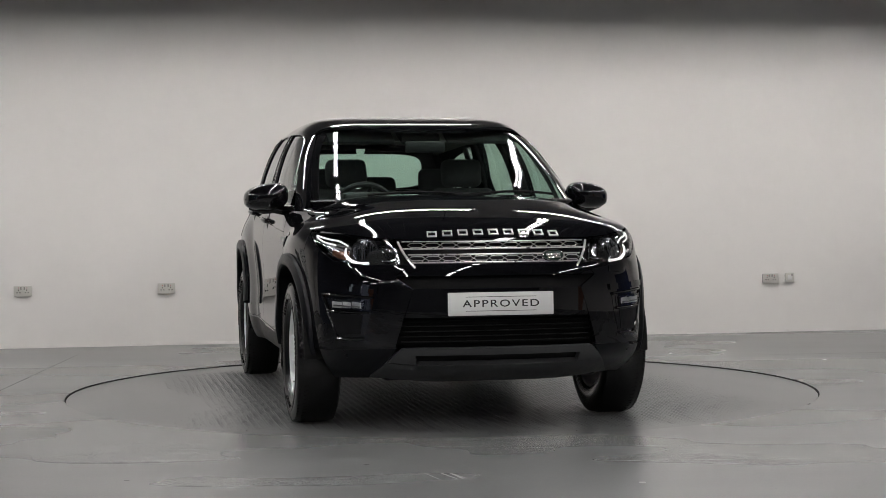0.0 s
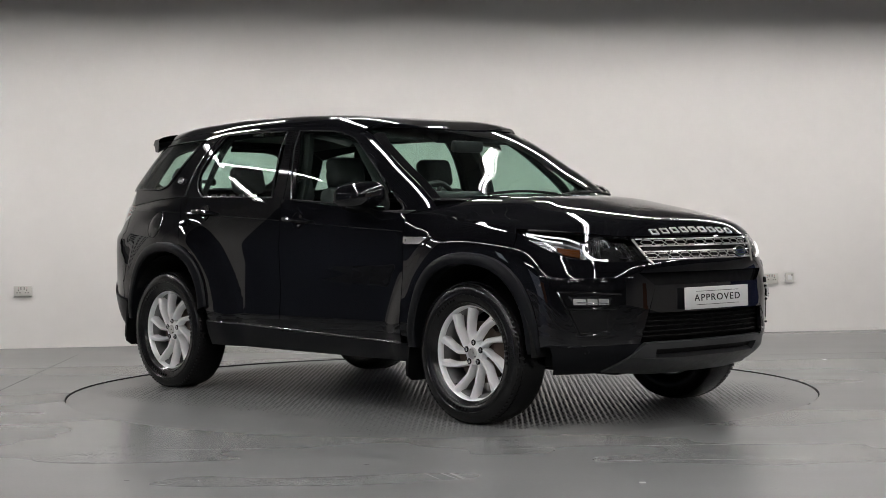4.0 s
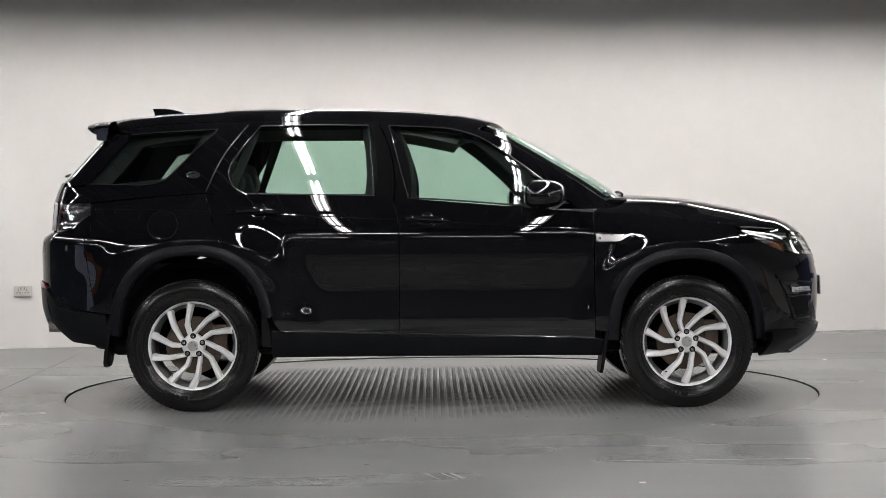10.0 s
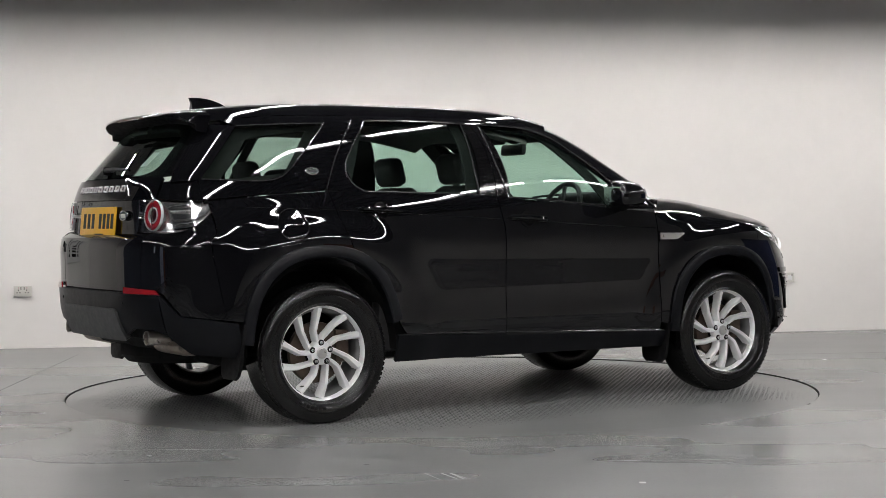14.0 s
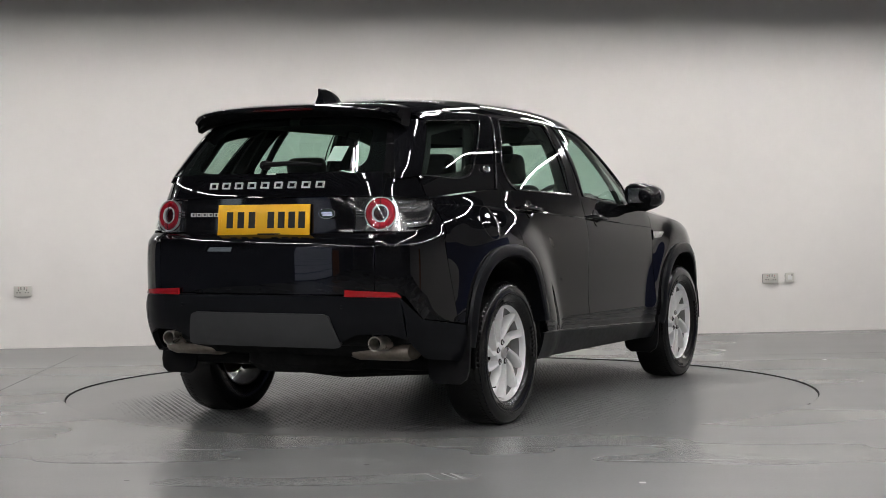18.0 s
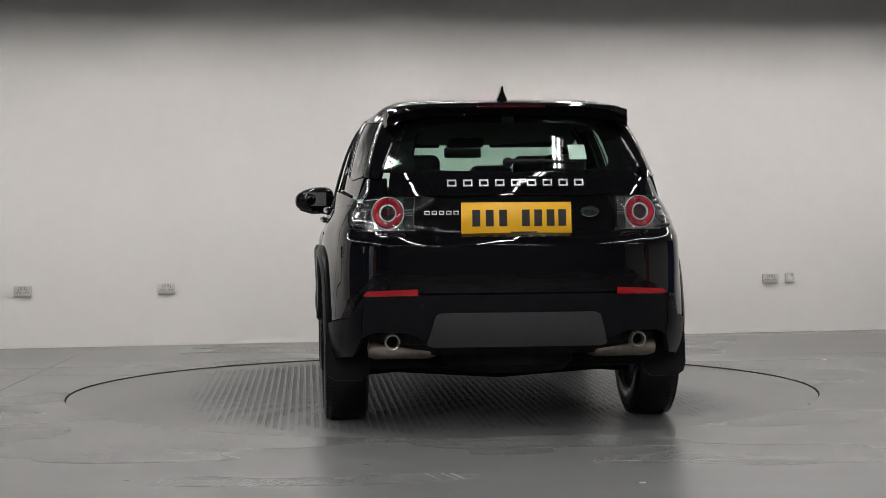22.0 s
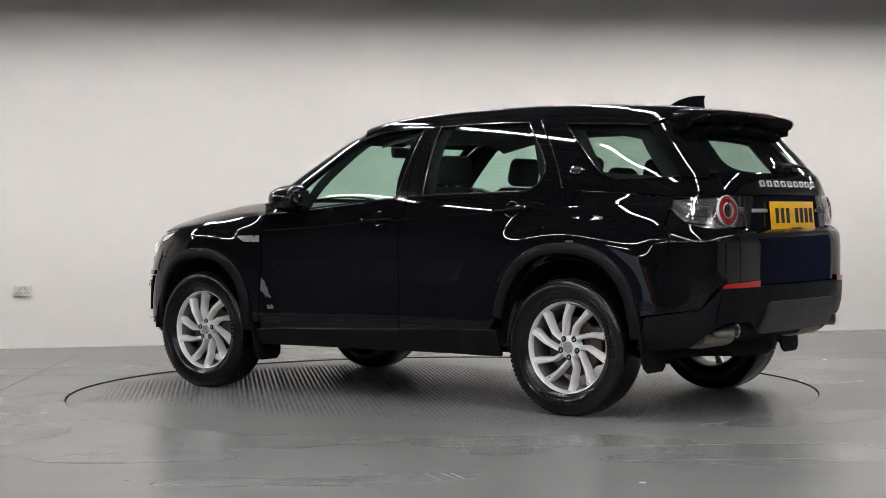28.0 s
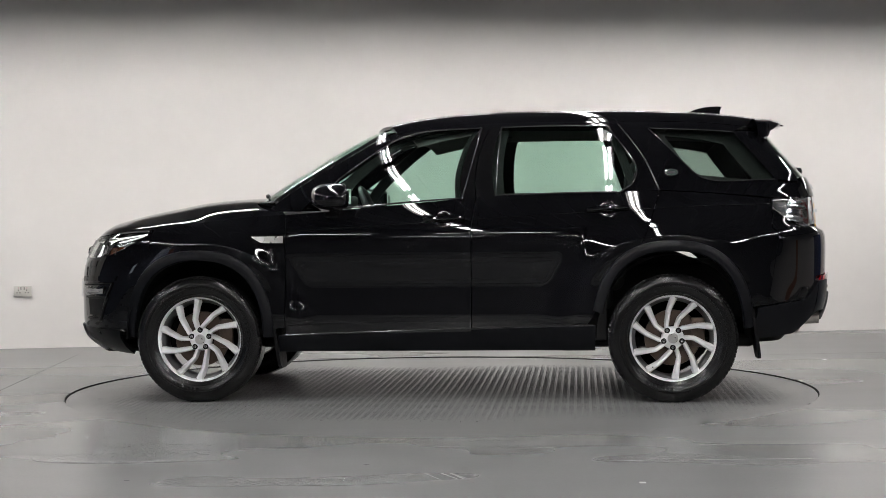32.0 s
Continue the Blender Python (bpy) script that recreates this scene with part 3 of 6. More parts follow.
def P(u, z):
    """The lower body's skin, left side: u metres round from the nose's middle, at the height z."""
    X, Y = np.interp(u, PLAN_L, PLAN[:, 0]), np.interp(u, PLAN_L, PLAN[:, 1])
    mid = smooth(2.0, 2.20, X)
    x = X + smooth(1.15, 2.05, X) * (NOSE(z) * mid + NOSE_SIDE(z) * (1 - mid) - 2.245) + smooth(-1.45, -2.1, X) * (TAIL(z) + 2.315)
    # the skin swells round the wheel openings
    swell = 0 * x
    for cx, r0, amount in ((AXLE_F, 0.53, 0.028), (AXLE_R, 0.56, 0.033)):
        d = np.hypot(x - cx, (z - HUB_Z) * 0.97)
        out = smooth(0.0, 0.40, (x - cx) * math.copysign(1, cx))
        swell = swell + amount * (1 - 0.45 * out) * smooth(r0 + (0.16 + 0.06 * out if cx > 0 else 0.21), r0, d)
    swell = swell * smooth(0.55, 0.80, Y) * smooth(1.12, 1.02, z)
    return np.stack([x, Y * width_at(X, z) / 0.903 + swell, z + 0 * x], -1)


def G(u, z):
    """The cabin's skin, left side, windscreen, side glass and tailgate glass."""
    X, Y = np.interp(u, CABIN_L, CABIN[:, 0]), np.interp(u, CABIN_L, CABIN[:, 1])
    x = X + np.clip((X + 0.65) / 1.43, 0, 1) * SCREEN(z) + smooth(-1.45, -2.1, X) * (TAIL(z) + 2.255)
    return np.stack([x, Y * W_DOOR(z) / 0.851, z + 0 * x], -1)


U_P, U_G = np.linspace(0, PLAN_L[-1], 1200), np.linspace(0, CABIN_L[-1], 1200)


def ux(fn, x, z):
    """Where the skin at the height z has that x."""
    U = U_P if fn is P else U_G
    xs = fn(U, np.full(U.shape, z))[:, 0]
    return float(np.interp(-x, -xs, U))


def uy(fn, y, z, rear=False):
    """Where the nose's (or the tail's) skin at the height z has that y."""
    U = U_P if fn is P else U_G
    q = fn(U, np.full(U.shape, z))
    h = len(U) // 2
    if rear:
        ys, us = np.maximum.accumulate(q[h:, 1][::-1]), U[h:][::-1]
    else:
        ys, us = np.maximum.accumulate(q[:h, 1]), U[:h]
    return float(np.interp(y, ys + np.arange(h) * 1e-9, us))


def side(fn, pts):
    return [(ux(fn, x, z), z) for x, z in pts]


def nose(pts):
    return [(uy(P, y, z), z) for y, z in pts]


def tail(fn, pts):
    return [(uy(fn, y, z, True), z) for y, z in pts]


def fair(q, rounds=12):
    """Evens out short ripples inside a grid of points; its edges stay."""
    q = q.copy()
    if min(q.shape[:2]) < 12:
        return q
    for k in range(rounds * 2):
        w = 0.5 if k % 2 == 0 else -0.51
        mid = (q[:-2, 1:-1] + q[2:, 1:-1] + q[1:-1, :-2] + q[1:-1, 2:]) / 4
        q[1:-1, 1:-1] += w * (mid - q[1:-1, 1:-1])
    return q


def panel(fn, sgn, bottom, top, left, right, nu, nv, thick=0.014, lift=0.0, bm=None):
    """A piece of the skin between four lines of (u, z), on the left (sgn 1) or mirrored to the right (-1)."""
    g = coons(bottom, top, left, right, nu, nv)
    q = fn(g[..., 0], g[..., 1])
    q = fair(q) * np.array([1, sgn, 1])
    return sheet(bm or bmesh.new(), q, thick, lift=lift)


def cross_panel(fn, bottom, top, edge, nu, nv, thick=0.014, lift=0.0, bm=None):
    """A piece of the nose or tail right across the car: bottom and top lines run from the middle (u, z) to the left edge."""
    b, t = resample(bottom, nu), resample(top, nu)
    g = coons(b, t, [b[0], t[0]], edge, nu, nv)
    q = fn(g[..., 0], g[..., 1])
    q[:, 0, 1] = 0 * q[:, 0, 1]
    mir = q[:, :0:-1] * np.array([1, -1, 1])
    return sheet(bm or bmesh.new(), np.concatenate([mir, q], 1), thick, lift=lift)


def offset(fn, u, z, d, sgn=1):
    """A point d metres off the skin, and the skin's outward normal there."""
    e = 1e-3
    p = fn(np.array(u), np.array(z))
    n = np.cross(fn(np.array(u + e), np.array(z)) - p, fn(np.array(u), np.array(z + e)) - p)
    n /= np.linalg.norm(n)
    if n[1] < 0 and abs(p[1]) > 0.3:
        n = -n
    return Vector((p + n * d) * (1, sgn, 1)), Vector(n * (1, sgn, 1))


def arch(cx, off, a0, a1, n=24):
    """The wheel opening's line, a squarish ellipse about the hub, widened by off."""
    ha, hb, e = (0.444, 0.520, 2.45) if cx > 0 else (0.462, 0.560, 2.45)
    out = []
    for a in np.linspace(a0, a1, n):
        c, s = math.cos(radians(a)), math.sin(radians(a))
        r = (abs(c / (ha + off)) ** e + abs(s / (hb + off)) ** e) ** (-1 / e)
        out.append((cx + r * c, HUB_Z + r * s))
    return out


ARCH = -0.012                     # panels end here; the arch trim covers the rim
BONNET_EDGE = curve1([(0.80, 1.083), (1.036, 1.072), (1.35, 1.040), (1.63, 1.002), (1.82, 0.985), (1.96, 0.965), (2.08, 0.955), (2.13, 0.95)])
LAMP_TOP = curve1([(0.0, 0.960), (0.45, 0.955), (0.58, 0.962), (0.70, 0.979), (0.84, 1.000)])
BELT = curve1([(-1.25, 1.197), (-1.05, 1.193), (-0.35, 1.178), (0.0, 1.150), (0.50, 1.108), (0.84, 1.080)])
RIM = curve1([(-1.98, 1.555), (-1.7, 1.588), (-1.56, 1.60), (-1.2, 1.612), (-0.55, 1.612), (-0.23, 1.602), (0.02, 1.58), (0.20, 1.55), (0.36, 1.50)])
CROWN = curve1([(0.42, 1.566), (0.40, 1.577), (0.35, 1.598), (0.22, 1.633), (0.1, 1.654), (-0.2, 1.680), (-0.6, 1.692), (-1.0, 1.692), (-1.4, 1.679), (-1.7, 1.660), (-1.95, 1.634)])

SHUT_B = [(-0.222, 0.40), (-0.222, 0.75), (-0.222, 1.00), (-0.255, 1.175)]
SHUT_C = [(-1.165, 0.806), (-1.19, 0.88), (-1.25, 1.04), (-1.30, 1.20)]
DLO_TOP = [(-1.72, 1.545), (-1.24, 1.572), (-1.0, 1.583), (-0.39, 1.582), (-0.28, 1.580), (0.03, 1.566), (0.25, 1.503), (0.50, 1.330), (0.72, 1.135)]


def dlo(x):
    return float(np.interp(x, [p[0] for p in DLO_TOP], [p[1] for p in DLO_TOP]))


def door_handle(parent, sgn, x, z):
    bm = bmesh.new()
    p = [offset(P, ux(P, x + dx, z - dx * 0.06), z - dx * 0.06, d, sgn)[0] for dx, d in ((-0.12, 0.004), (-0.10, 0.024), (0.0, 0.034), (0.10, 0.024), (0.12, 0.004))]
    tube(bm, line_spline([tuple(v) for v in p], 15), [0.008] + [0.0125] * 13 + [0.008], 8)
    h = part("door_handle", bm, M_PAINT, parent)
    c, n = offset(P, ux(P, x, z), z, 0.0025, sgn)
    m = Matrix.Translation(c) @ n.to_track_quat("Z", "Y").to_matrix().to_4x4()
    bm = bmesh.new()
    lathe(bm, [(0.001, -0.002), (0.030, -0.001), (0.044, 0.0015), (0.050, 0.001)], "z", 28, m)
    part("handle_recess", bm, M_PIANO, parent)
    return h


def side_glass(parent, sgn, bottom, top, left, right, nu, nv, name="window_glass", lift=-0.004):
    ob = part(name, panel(G, sgn, side(G, bottom), side(G, top), side(G, left), side(G, right), nu, nv, 0.0, lift), M_GLASS, parent, "green-tinted glass")
    ob.visible_shadow = False
    return ob


def strip(parent, sgn, fn, pts, radius, mat, name="trim_strip", lift=0.003, n=30, conv=None):
    q = line_spline(pts, n)
    out = [offset(fn, ux(fn, x, z), z, lift, sgn)[0] for x, z in q]
    return part(name, tube(bmesh.new(), out, radius, 6), mat, parent)


def build_body(car):
    for sgn in (1, -1):
        # front wing
        b = arch(AXLE_F, ARCH, 172, 48)
        top = [(x, float(BONNET_EDGE(x))) for x in np.linspace(0.862, 1.64, 14)]
        part("front_wing", panel(P, sgn, side(P, [(0.862, 0.43)] + b), side(P, top), side(P, [(0.862, 0.43), (0.862, float(BONNET_EDGE(0.862)))]),
                                 side(P, [b[-1], (1.66, 0.90), top[-1]]), 40, 22), M_PAINT, car)
        # front door
        top = [(x, float(BELT(x))) for x in np.linspace(-0.252, 0.856, 16)]
        lf = SHUT_B[:-1] + [(-0.252, float(BELT(-0.252)))]
        lf = [(x + 0.003, z) for x, z in lf]
        top[0] = lf[-1]
        d = part("front_door", panel(P, sgn, side(P, [(-0.219, 0.40), (0.3, 0.393), (0.856, 0.383)]), side(P, top), side(P, lf),
                                     side(P, [(0.856, 0.383), (0.856, top[-1][1])]), 44, 40), M_PAINT, car)
        door_handle(d, sgn, -0.065, 1.047)
        # rear door
        ar = arch(AXLE_R, ARCH, 18, 64)
        bot = [ar[-1]] + ar[::-1][1:] + [(-0.88, 0.435), (-0.225, 0.415)]
        lf = [ar[-1]] + SHUT_C[1:]
        top = [(x, 1.200 - 0.02 * (x + 1.30)) for x in np.linspace(-1.30, -0.258, 12)]
        rt = [(x - 0.003, z) for x, z in SHUT_B]
        rt[0] = bot[-1]
        top[-1] = rt[-1]
        top[0] = lf[-1]
        d2 = part("rear_door", panel(P, sgn, side(P, bot), side(P, top), side(P, lf), side(P, rt), 44, 40), M_PAINT, car)
        door_handle(d2, sgn, -1.005, 1.098)
        # sill
        part("sill", panel(P, sgn, side(P, [(-0.93, 0.288), (0.90, 0.284)]), side(P, [(-0.93, 0.432), (0.90, 0.378)]),
                           side(P, [(-0.93, 0.288), (-0.93, 0.432)]), side(P, [(0.90, 0.284), (0.90, 0.378)]), 40, 8, 0.02, -0.001), M_SATIN, car, "satin black sill cover")
        strip(car, sgn, P, [(-0.92, 0.438), (0.0, 0.412), (0.86, 0.384)], 0.0030, M_SEAL, "sill_edge", 0.002)
        # rear quarter, below the window line
        ar = arch(AXLE_R, ARCH, 64, 158)
        bot = ar + [(-1.90, 0.548)]
        top = [(-1.304, 1.200), (-1.6, 1.182), (-1.95, 1.150)]
        part("rear_quarter", panel(P, sgn, side(P, bot[::-1]), side(P, top[::-1]), side(P, [bot[-1], (-1.95, 0.80), top[-1]]),
                                   side(P, [bot[0], (-1.194, 0.88), (-1.254, 1.04), top[0]]), 40, 26), M_PAINT, car)
        # rear corner below the lamp, round to the tailgate
        lf = tail(P, [(0.622, 0.70), (0.622, 0.80), (0.622, 0.99)])
        rt = side(P, [(-1.9025, 0.548), (-1.9525, 0.80), (-1.9525, 1.088)])
        part("rear_corner", panel(P, sgn, [rt[0]] + side(P, [(-2.115, 0.576)]) + tail(P, [(0.745, 0.690)]) + [lf[0]], [rt[2]] + side(P, [(-1.985, 1.062), (-2.05, 1.014), (-2.12, 0.992)]) + tail(P, [(0.70, 0.992)]) + [lf[2]], rt, lf, 26, 22), M_PAINT, car)
        # lamp housing's upper corner
        lf = tail(P, [(0.622, 1.163), (0.622, 1.25)])
        rt = side(P, [(-1.955, 1.153), (-1.962, 1.25)])
        part("rear_shoulder", panel(P, sgn, [rt[0], lf[0]], [rt[1], lf[1]], rt, lf, 18, 8), M_PAINT, car)
        # upper quarter: the wide pillar round the rear side window
        qg = [(-1.965, 1.265), (-1.66, 1.256), (-1.56, 1.273), (-1.50, 1.311)]
        qt = [(-1.735, 1.543), (-1.5, 1.556), (-1.245, 1.566)]
        rim = lambda a, b: [(x, float(RIM(x))) for x in np.linspace(a, b, 8)]
        bot = [(-1.97, 1.158), (-1.6, 1.19), (-1.304, 1.207)]

        def upper(name, low, high, lf, rt, nu, nv):
            part(name, panel(G, sgn, side(G, low), side(G, high), side(G, lf), side(G, rt), nu, nv, 0.025, -0.002), M_PAINT, car)
        upper("pillar_panel", [qg[-1], bot[-1]], [qt[-1], (-1.075, 1.585)], [qg[-1], qt[-1]], [bot[-1], (-1.215, 1.40), (-1.075, 1.585)], 10, 16)
        upper("pillar_foot", bot, [(-1.985, 1.262)] + qg[1:], [bot[0], (-1.985, 1.262)], [bot[-1], qg[-1]], 26, 6)
        upper("pillar_rail", qt + [(-1.075, 1.583)], rim(-1.80, -1.07), [qt[0], rim(-1.80, -1.07)[0]], [(-1.075, 1.583), rim(-1.8, -1.07)[-1]], 20, 4)
        lf = [(uy(G, 0.66, 1.25, True), 1.25), (uy(G, 0.60, 1.40, True), 1.40), (uy(G, 0.52, 1.553, True), 1.553)]
        part("corner_pillar", panel(G, sgn, [lf[0]] + side(G, [(-1.97, 1.262)]), [lf[-1]] + side(G, [(-1.735, 1.545)]), lf,
                                    side(G, [(-1.97, 1.262), (-1.735, 1.545)]), 16, 16, 0.025, -0.002), M_PAINT, car)
        ob = part("quarter_window", panel(G, sgn, side(G, qg), side(G, qt), side(G, [qg[0], qt[0]]), side(G, [qg[-1], qt[-1]]), 20, 14, 0.004, 0.0), M_GLASSDARK, car, "dark tinted quarter glass")
        ob.visible_shadow = False
        strip(car, sgn, G, [(-1.965, 1.262), (-1.80, 1.257), (-1.66, 1.253), (-1.56, 1.270), (-1.50, 1.308), (-1.37, 1.44), (-1.245, 1.564)], 0.0032, M_SEAL, "window_trim", 0.004)
        strip(car, sgn, G, [(-1.735, 1.541), (-1.5, 1.554), (-1.245, 1.564)], 0.0032, M_SEAL, "window_trim", 0.004)
        # cant rail above the doors and windscreen pillar
        low = [(x, dlo(x)) for x in np.linspace(-1.07, 0.03, 12)] + [(0.25, 1.503), (0.50, 1.330), (0.78, 1.10)]
        up = [(x, float(RIM(x))) for x in np.linspace(-1.07, 0.02, 12)] + [(0.225, 1.566), (0.295, 1.540), (0.412, 1.475), (0.698, 1.305), (0.925, 1.155), (0.99, 1.10)]
        gl = resample(side(G, low), 50)
        gu = resample(side(G, up), 50)
        part("roof_pillar", panel(G, sgn, gl, gu, [gl[0], gu[0]], [gl[-1], gu[-1]], 50, 6, 0.03), M_PAINT, car)
        # black printed border along the windscreen's side
        lo = side(G, [(0.305, 1.540), (0.415, 1.475), (0.700, 1.305), (0.925, 1.158)])
        hi = side(G, [(0.345, 1.548), (0.455, 1.480), (0.740, 1.310), (0.960, 1.162)])
        part("screen_border", panel(G, sgn, resample(lo, 24), resample(hi, 24), [lo[0], hi[0]], [lo[-1], hi[-1]], 24, 4, 0.0, -0.001), M_PIANO, car)
        # door window frames and glass
        wb = [(x, float(BELT(x)) - 0.012) for x in np.linspace(-0.165, 0.60, 10)]
        wt = [(x, dlo(x)) for x in np.linspace(-0.272, 0.60, 16)]
        side_glass(d, sgn, wb, wt, [wb[0], wt[0]], [wb[-1], wt[-1]], 30, 16)
        wb = [(-1.07, 1.19), (-0.36, 1.172)]
        wt = [(-1.00, 1.583), (-0.392, 1.582)]
        lf = [wb[0], (-1.145, 1.245), (-1.175, 1.34), (-1.09, 1.47), wt[0]]
        side_glass(d2, sgn, wb, wt, lf, [wb[-1], wt[-1]], 24, 18)
        # middle pillar, two gloss pieces
        part("pillar_trim", panel(G, sgn, side(G, [(-0.248, 1.160), (-0.168, 1.155)]), side(G, [(-0.333, 1.583), (-0.275, 1.582)]),
                                  side(G, [(-0.248, 1.160), (-0.333, 1.583)]), side(G, [(-0.168, 1.155), (-0.275, 1.582)]), 6, 14, 0.03), M_PIANO, d)
        part("pillar_trim", panel(G, sgn, side(G, [(-0.362, 1.165), (-0.254, 1.162)]), side(G, [(-0.394, 1.584), (-0.338, 1.583)]),
                                  side(G, [(-0.362, 1.165), (-0.394, 1.584)]), side(G, [(-0.254, 1.162), (-0.338, 1.583)]), 6, 14, 0.03), M_PIANO, d2)
        # door frame behind the rear door glass
        lf2 = [(-1.302, 1.205), (-1.215, 1.40), (-1.07, 1.595)]
        rt2 = lf[:1] + lf[1:]
        part("window_frame", panel(G, sgn, side(G, [lf2[0], wb[0]]), side(G, [lf2[-1], wt[0]]), side(G, lf2), side(G, rt2), 8, 18, 0.02), M_PAINT, d2)
        strip(d, sgn, G, [(-0.17, 1.168), (0.1, 1.150), (0.52, 1.115)], 0.0055, M_SEAL, "waist_seal", 0.005)
        strip(d2, sgn, G, [(-1.06, 1.196), (-0.7, 1.190), (-0.36, 1.180)], 0.0055, M_SEAL, "waist_seal", 0.005)
        for owner, line in ((d, [(-0.168, 1.163), (-0.205, 1.30), (-0.245, 1.45), (-0.277, 1.578)]),
                            (d, [(-0.277, 1.578), (0.03, 1.563), (0.16, 1.535), (0.27, 1.488), (0.50, 1.328), (0.60, 1.245)]),
                            (d2, [(-0.36, 1.18), (-0.376, 1.40), (-0.392, 1.580)]), (d2, [(-0.392, 1.580), (-0.7, 1.585), (-1.0, 1.581)]),
                            (d2, [(-1.0, 1.581), (-1.09, 1.47), (-1.172, 1.34), (-1.148, 1.245), (-1.07, 1.192)]),
                            (car, [(-1.30, 1.21), (-1.212, 1.40), (-1.075, 1.588)])):
            strip(owner, sgn, G, line, 0.0040, M_SEAL, "window_trim", 0.003)
        # the flank's sharp feature line, panel by panel
        crease = curve1([(-1.94, 1.122), (-1.66, 1.118), (-1.30, 1.104), (-0.64, 1.070), (-0.10, 1.040), (0.40, 1.010), (0.86, 0.985)])
        for owner, xa, xb in ((car, -1.93, -1.275), (d2, -1.255, -0.236), (d, -0.212, 0.845)):
            strip(owner, sgn, P, [(x, float(crease(x))) for x in np.linspace(xa, xb, 9)], 0.0030, M_PAINT, "feature_line", 0.0)
        # arch trims
        for cx, nm in ((AXLE_F, "front"), (AXLE_R, "rear")):
            a0, a1 = (2, 178) if cx > 0 else (20, 172)
            rows = []
            for r, lift in ((-0.062, -0.05), (-0.062, 0.020), (-0.055, 0.029), (-0.030, 0.032), (-0.004, 0.020), (0.0, 0.003)):
                row = []
                for x, z in arch(cx, r, a0, a1, 40):
                    z = max(z, 0.24)
                    row.append(offset(P, ux(P, x, z), z, 0.0, sgn)[0] + Vector((0, sgn * lift, 0)))
                rows.append(row)
            part("wheel_arch_trim", sheet(bmesh.new(), np.array([[tuple(v) for v in r] for r in rows]), 0.0), M_SATIN, car, "satin black wheel arch trim")
            # inner wheel house
            bm = bmesh.new()
            n = 26
            ring = [[bm.verts.new((cx + 0.435 * math.cos(a), sgn * yy, max(HUB_Z + 0.475 * math.sin(a), 0.2))) for a in np.linspace(0.0, math.pi, n)] for yy in (0.90, 0.52)]
            for i in range(n - 1):
                bm.faces.new((ring[0][i], ring[0][i + 1], ring[1][i + 1], ring[1][i]))
            bm.faces.new(ring[1])
            part("wheel_house", bm, M_UNDER, car)
            # mud flap
            mx = cx - (0.46 if cx > 0 else 0.47)
            bm = bmesh.new()
            edge = [(-0.112, 0.16), (-0.112, -0.06), (-0.10, -0.10), (-0.065, -0.125), (0.065, -0.125), (0.10, -0.10), (0.112, -0.06), (0.112, 0.16)]
            face = [bm.verts.new((0.009, y, z)) for y, z in edge]
            back = [bm.verts.new((-0.009, y, z)) for y, z in edge]
            bm.faces.new(face)
            bm.faces.new(back[::-1])
            for i in range(8):
                bm.faces.new((face[i], back[i], back[(i + 1) % 8], face[(i + 1) % 8]))
            bmesh.ops.recalc_face_normals(bm, faces=bm.faces)
            bm.transform(pose(mx, sgn * 0.805, 0.31 if cx > 0 else 0.365, 0, 8, 0))
            part("mud_flap", bm, M_PLASTIC, car)


M_GLASSDARK = glass_mat("glass_dark_tint", (0.50, 0.60, 0.55))


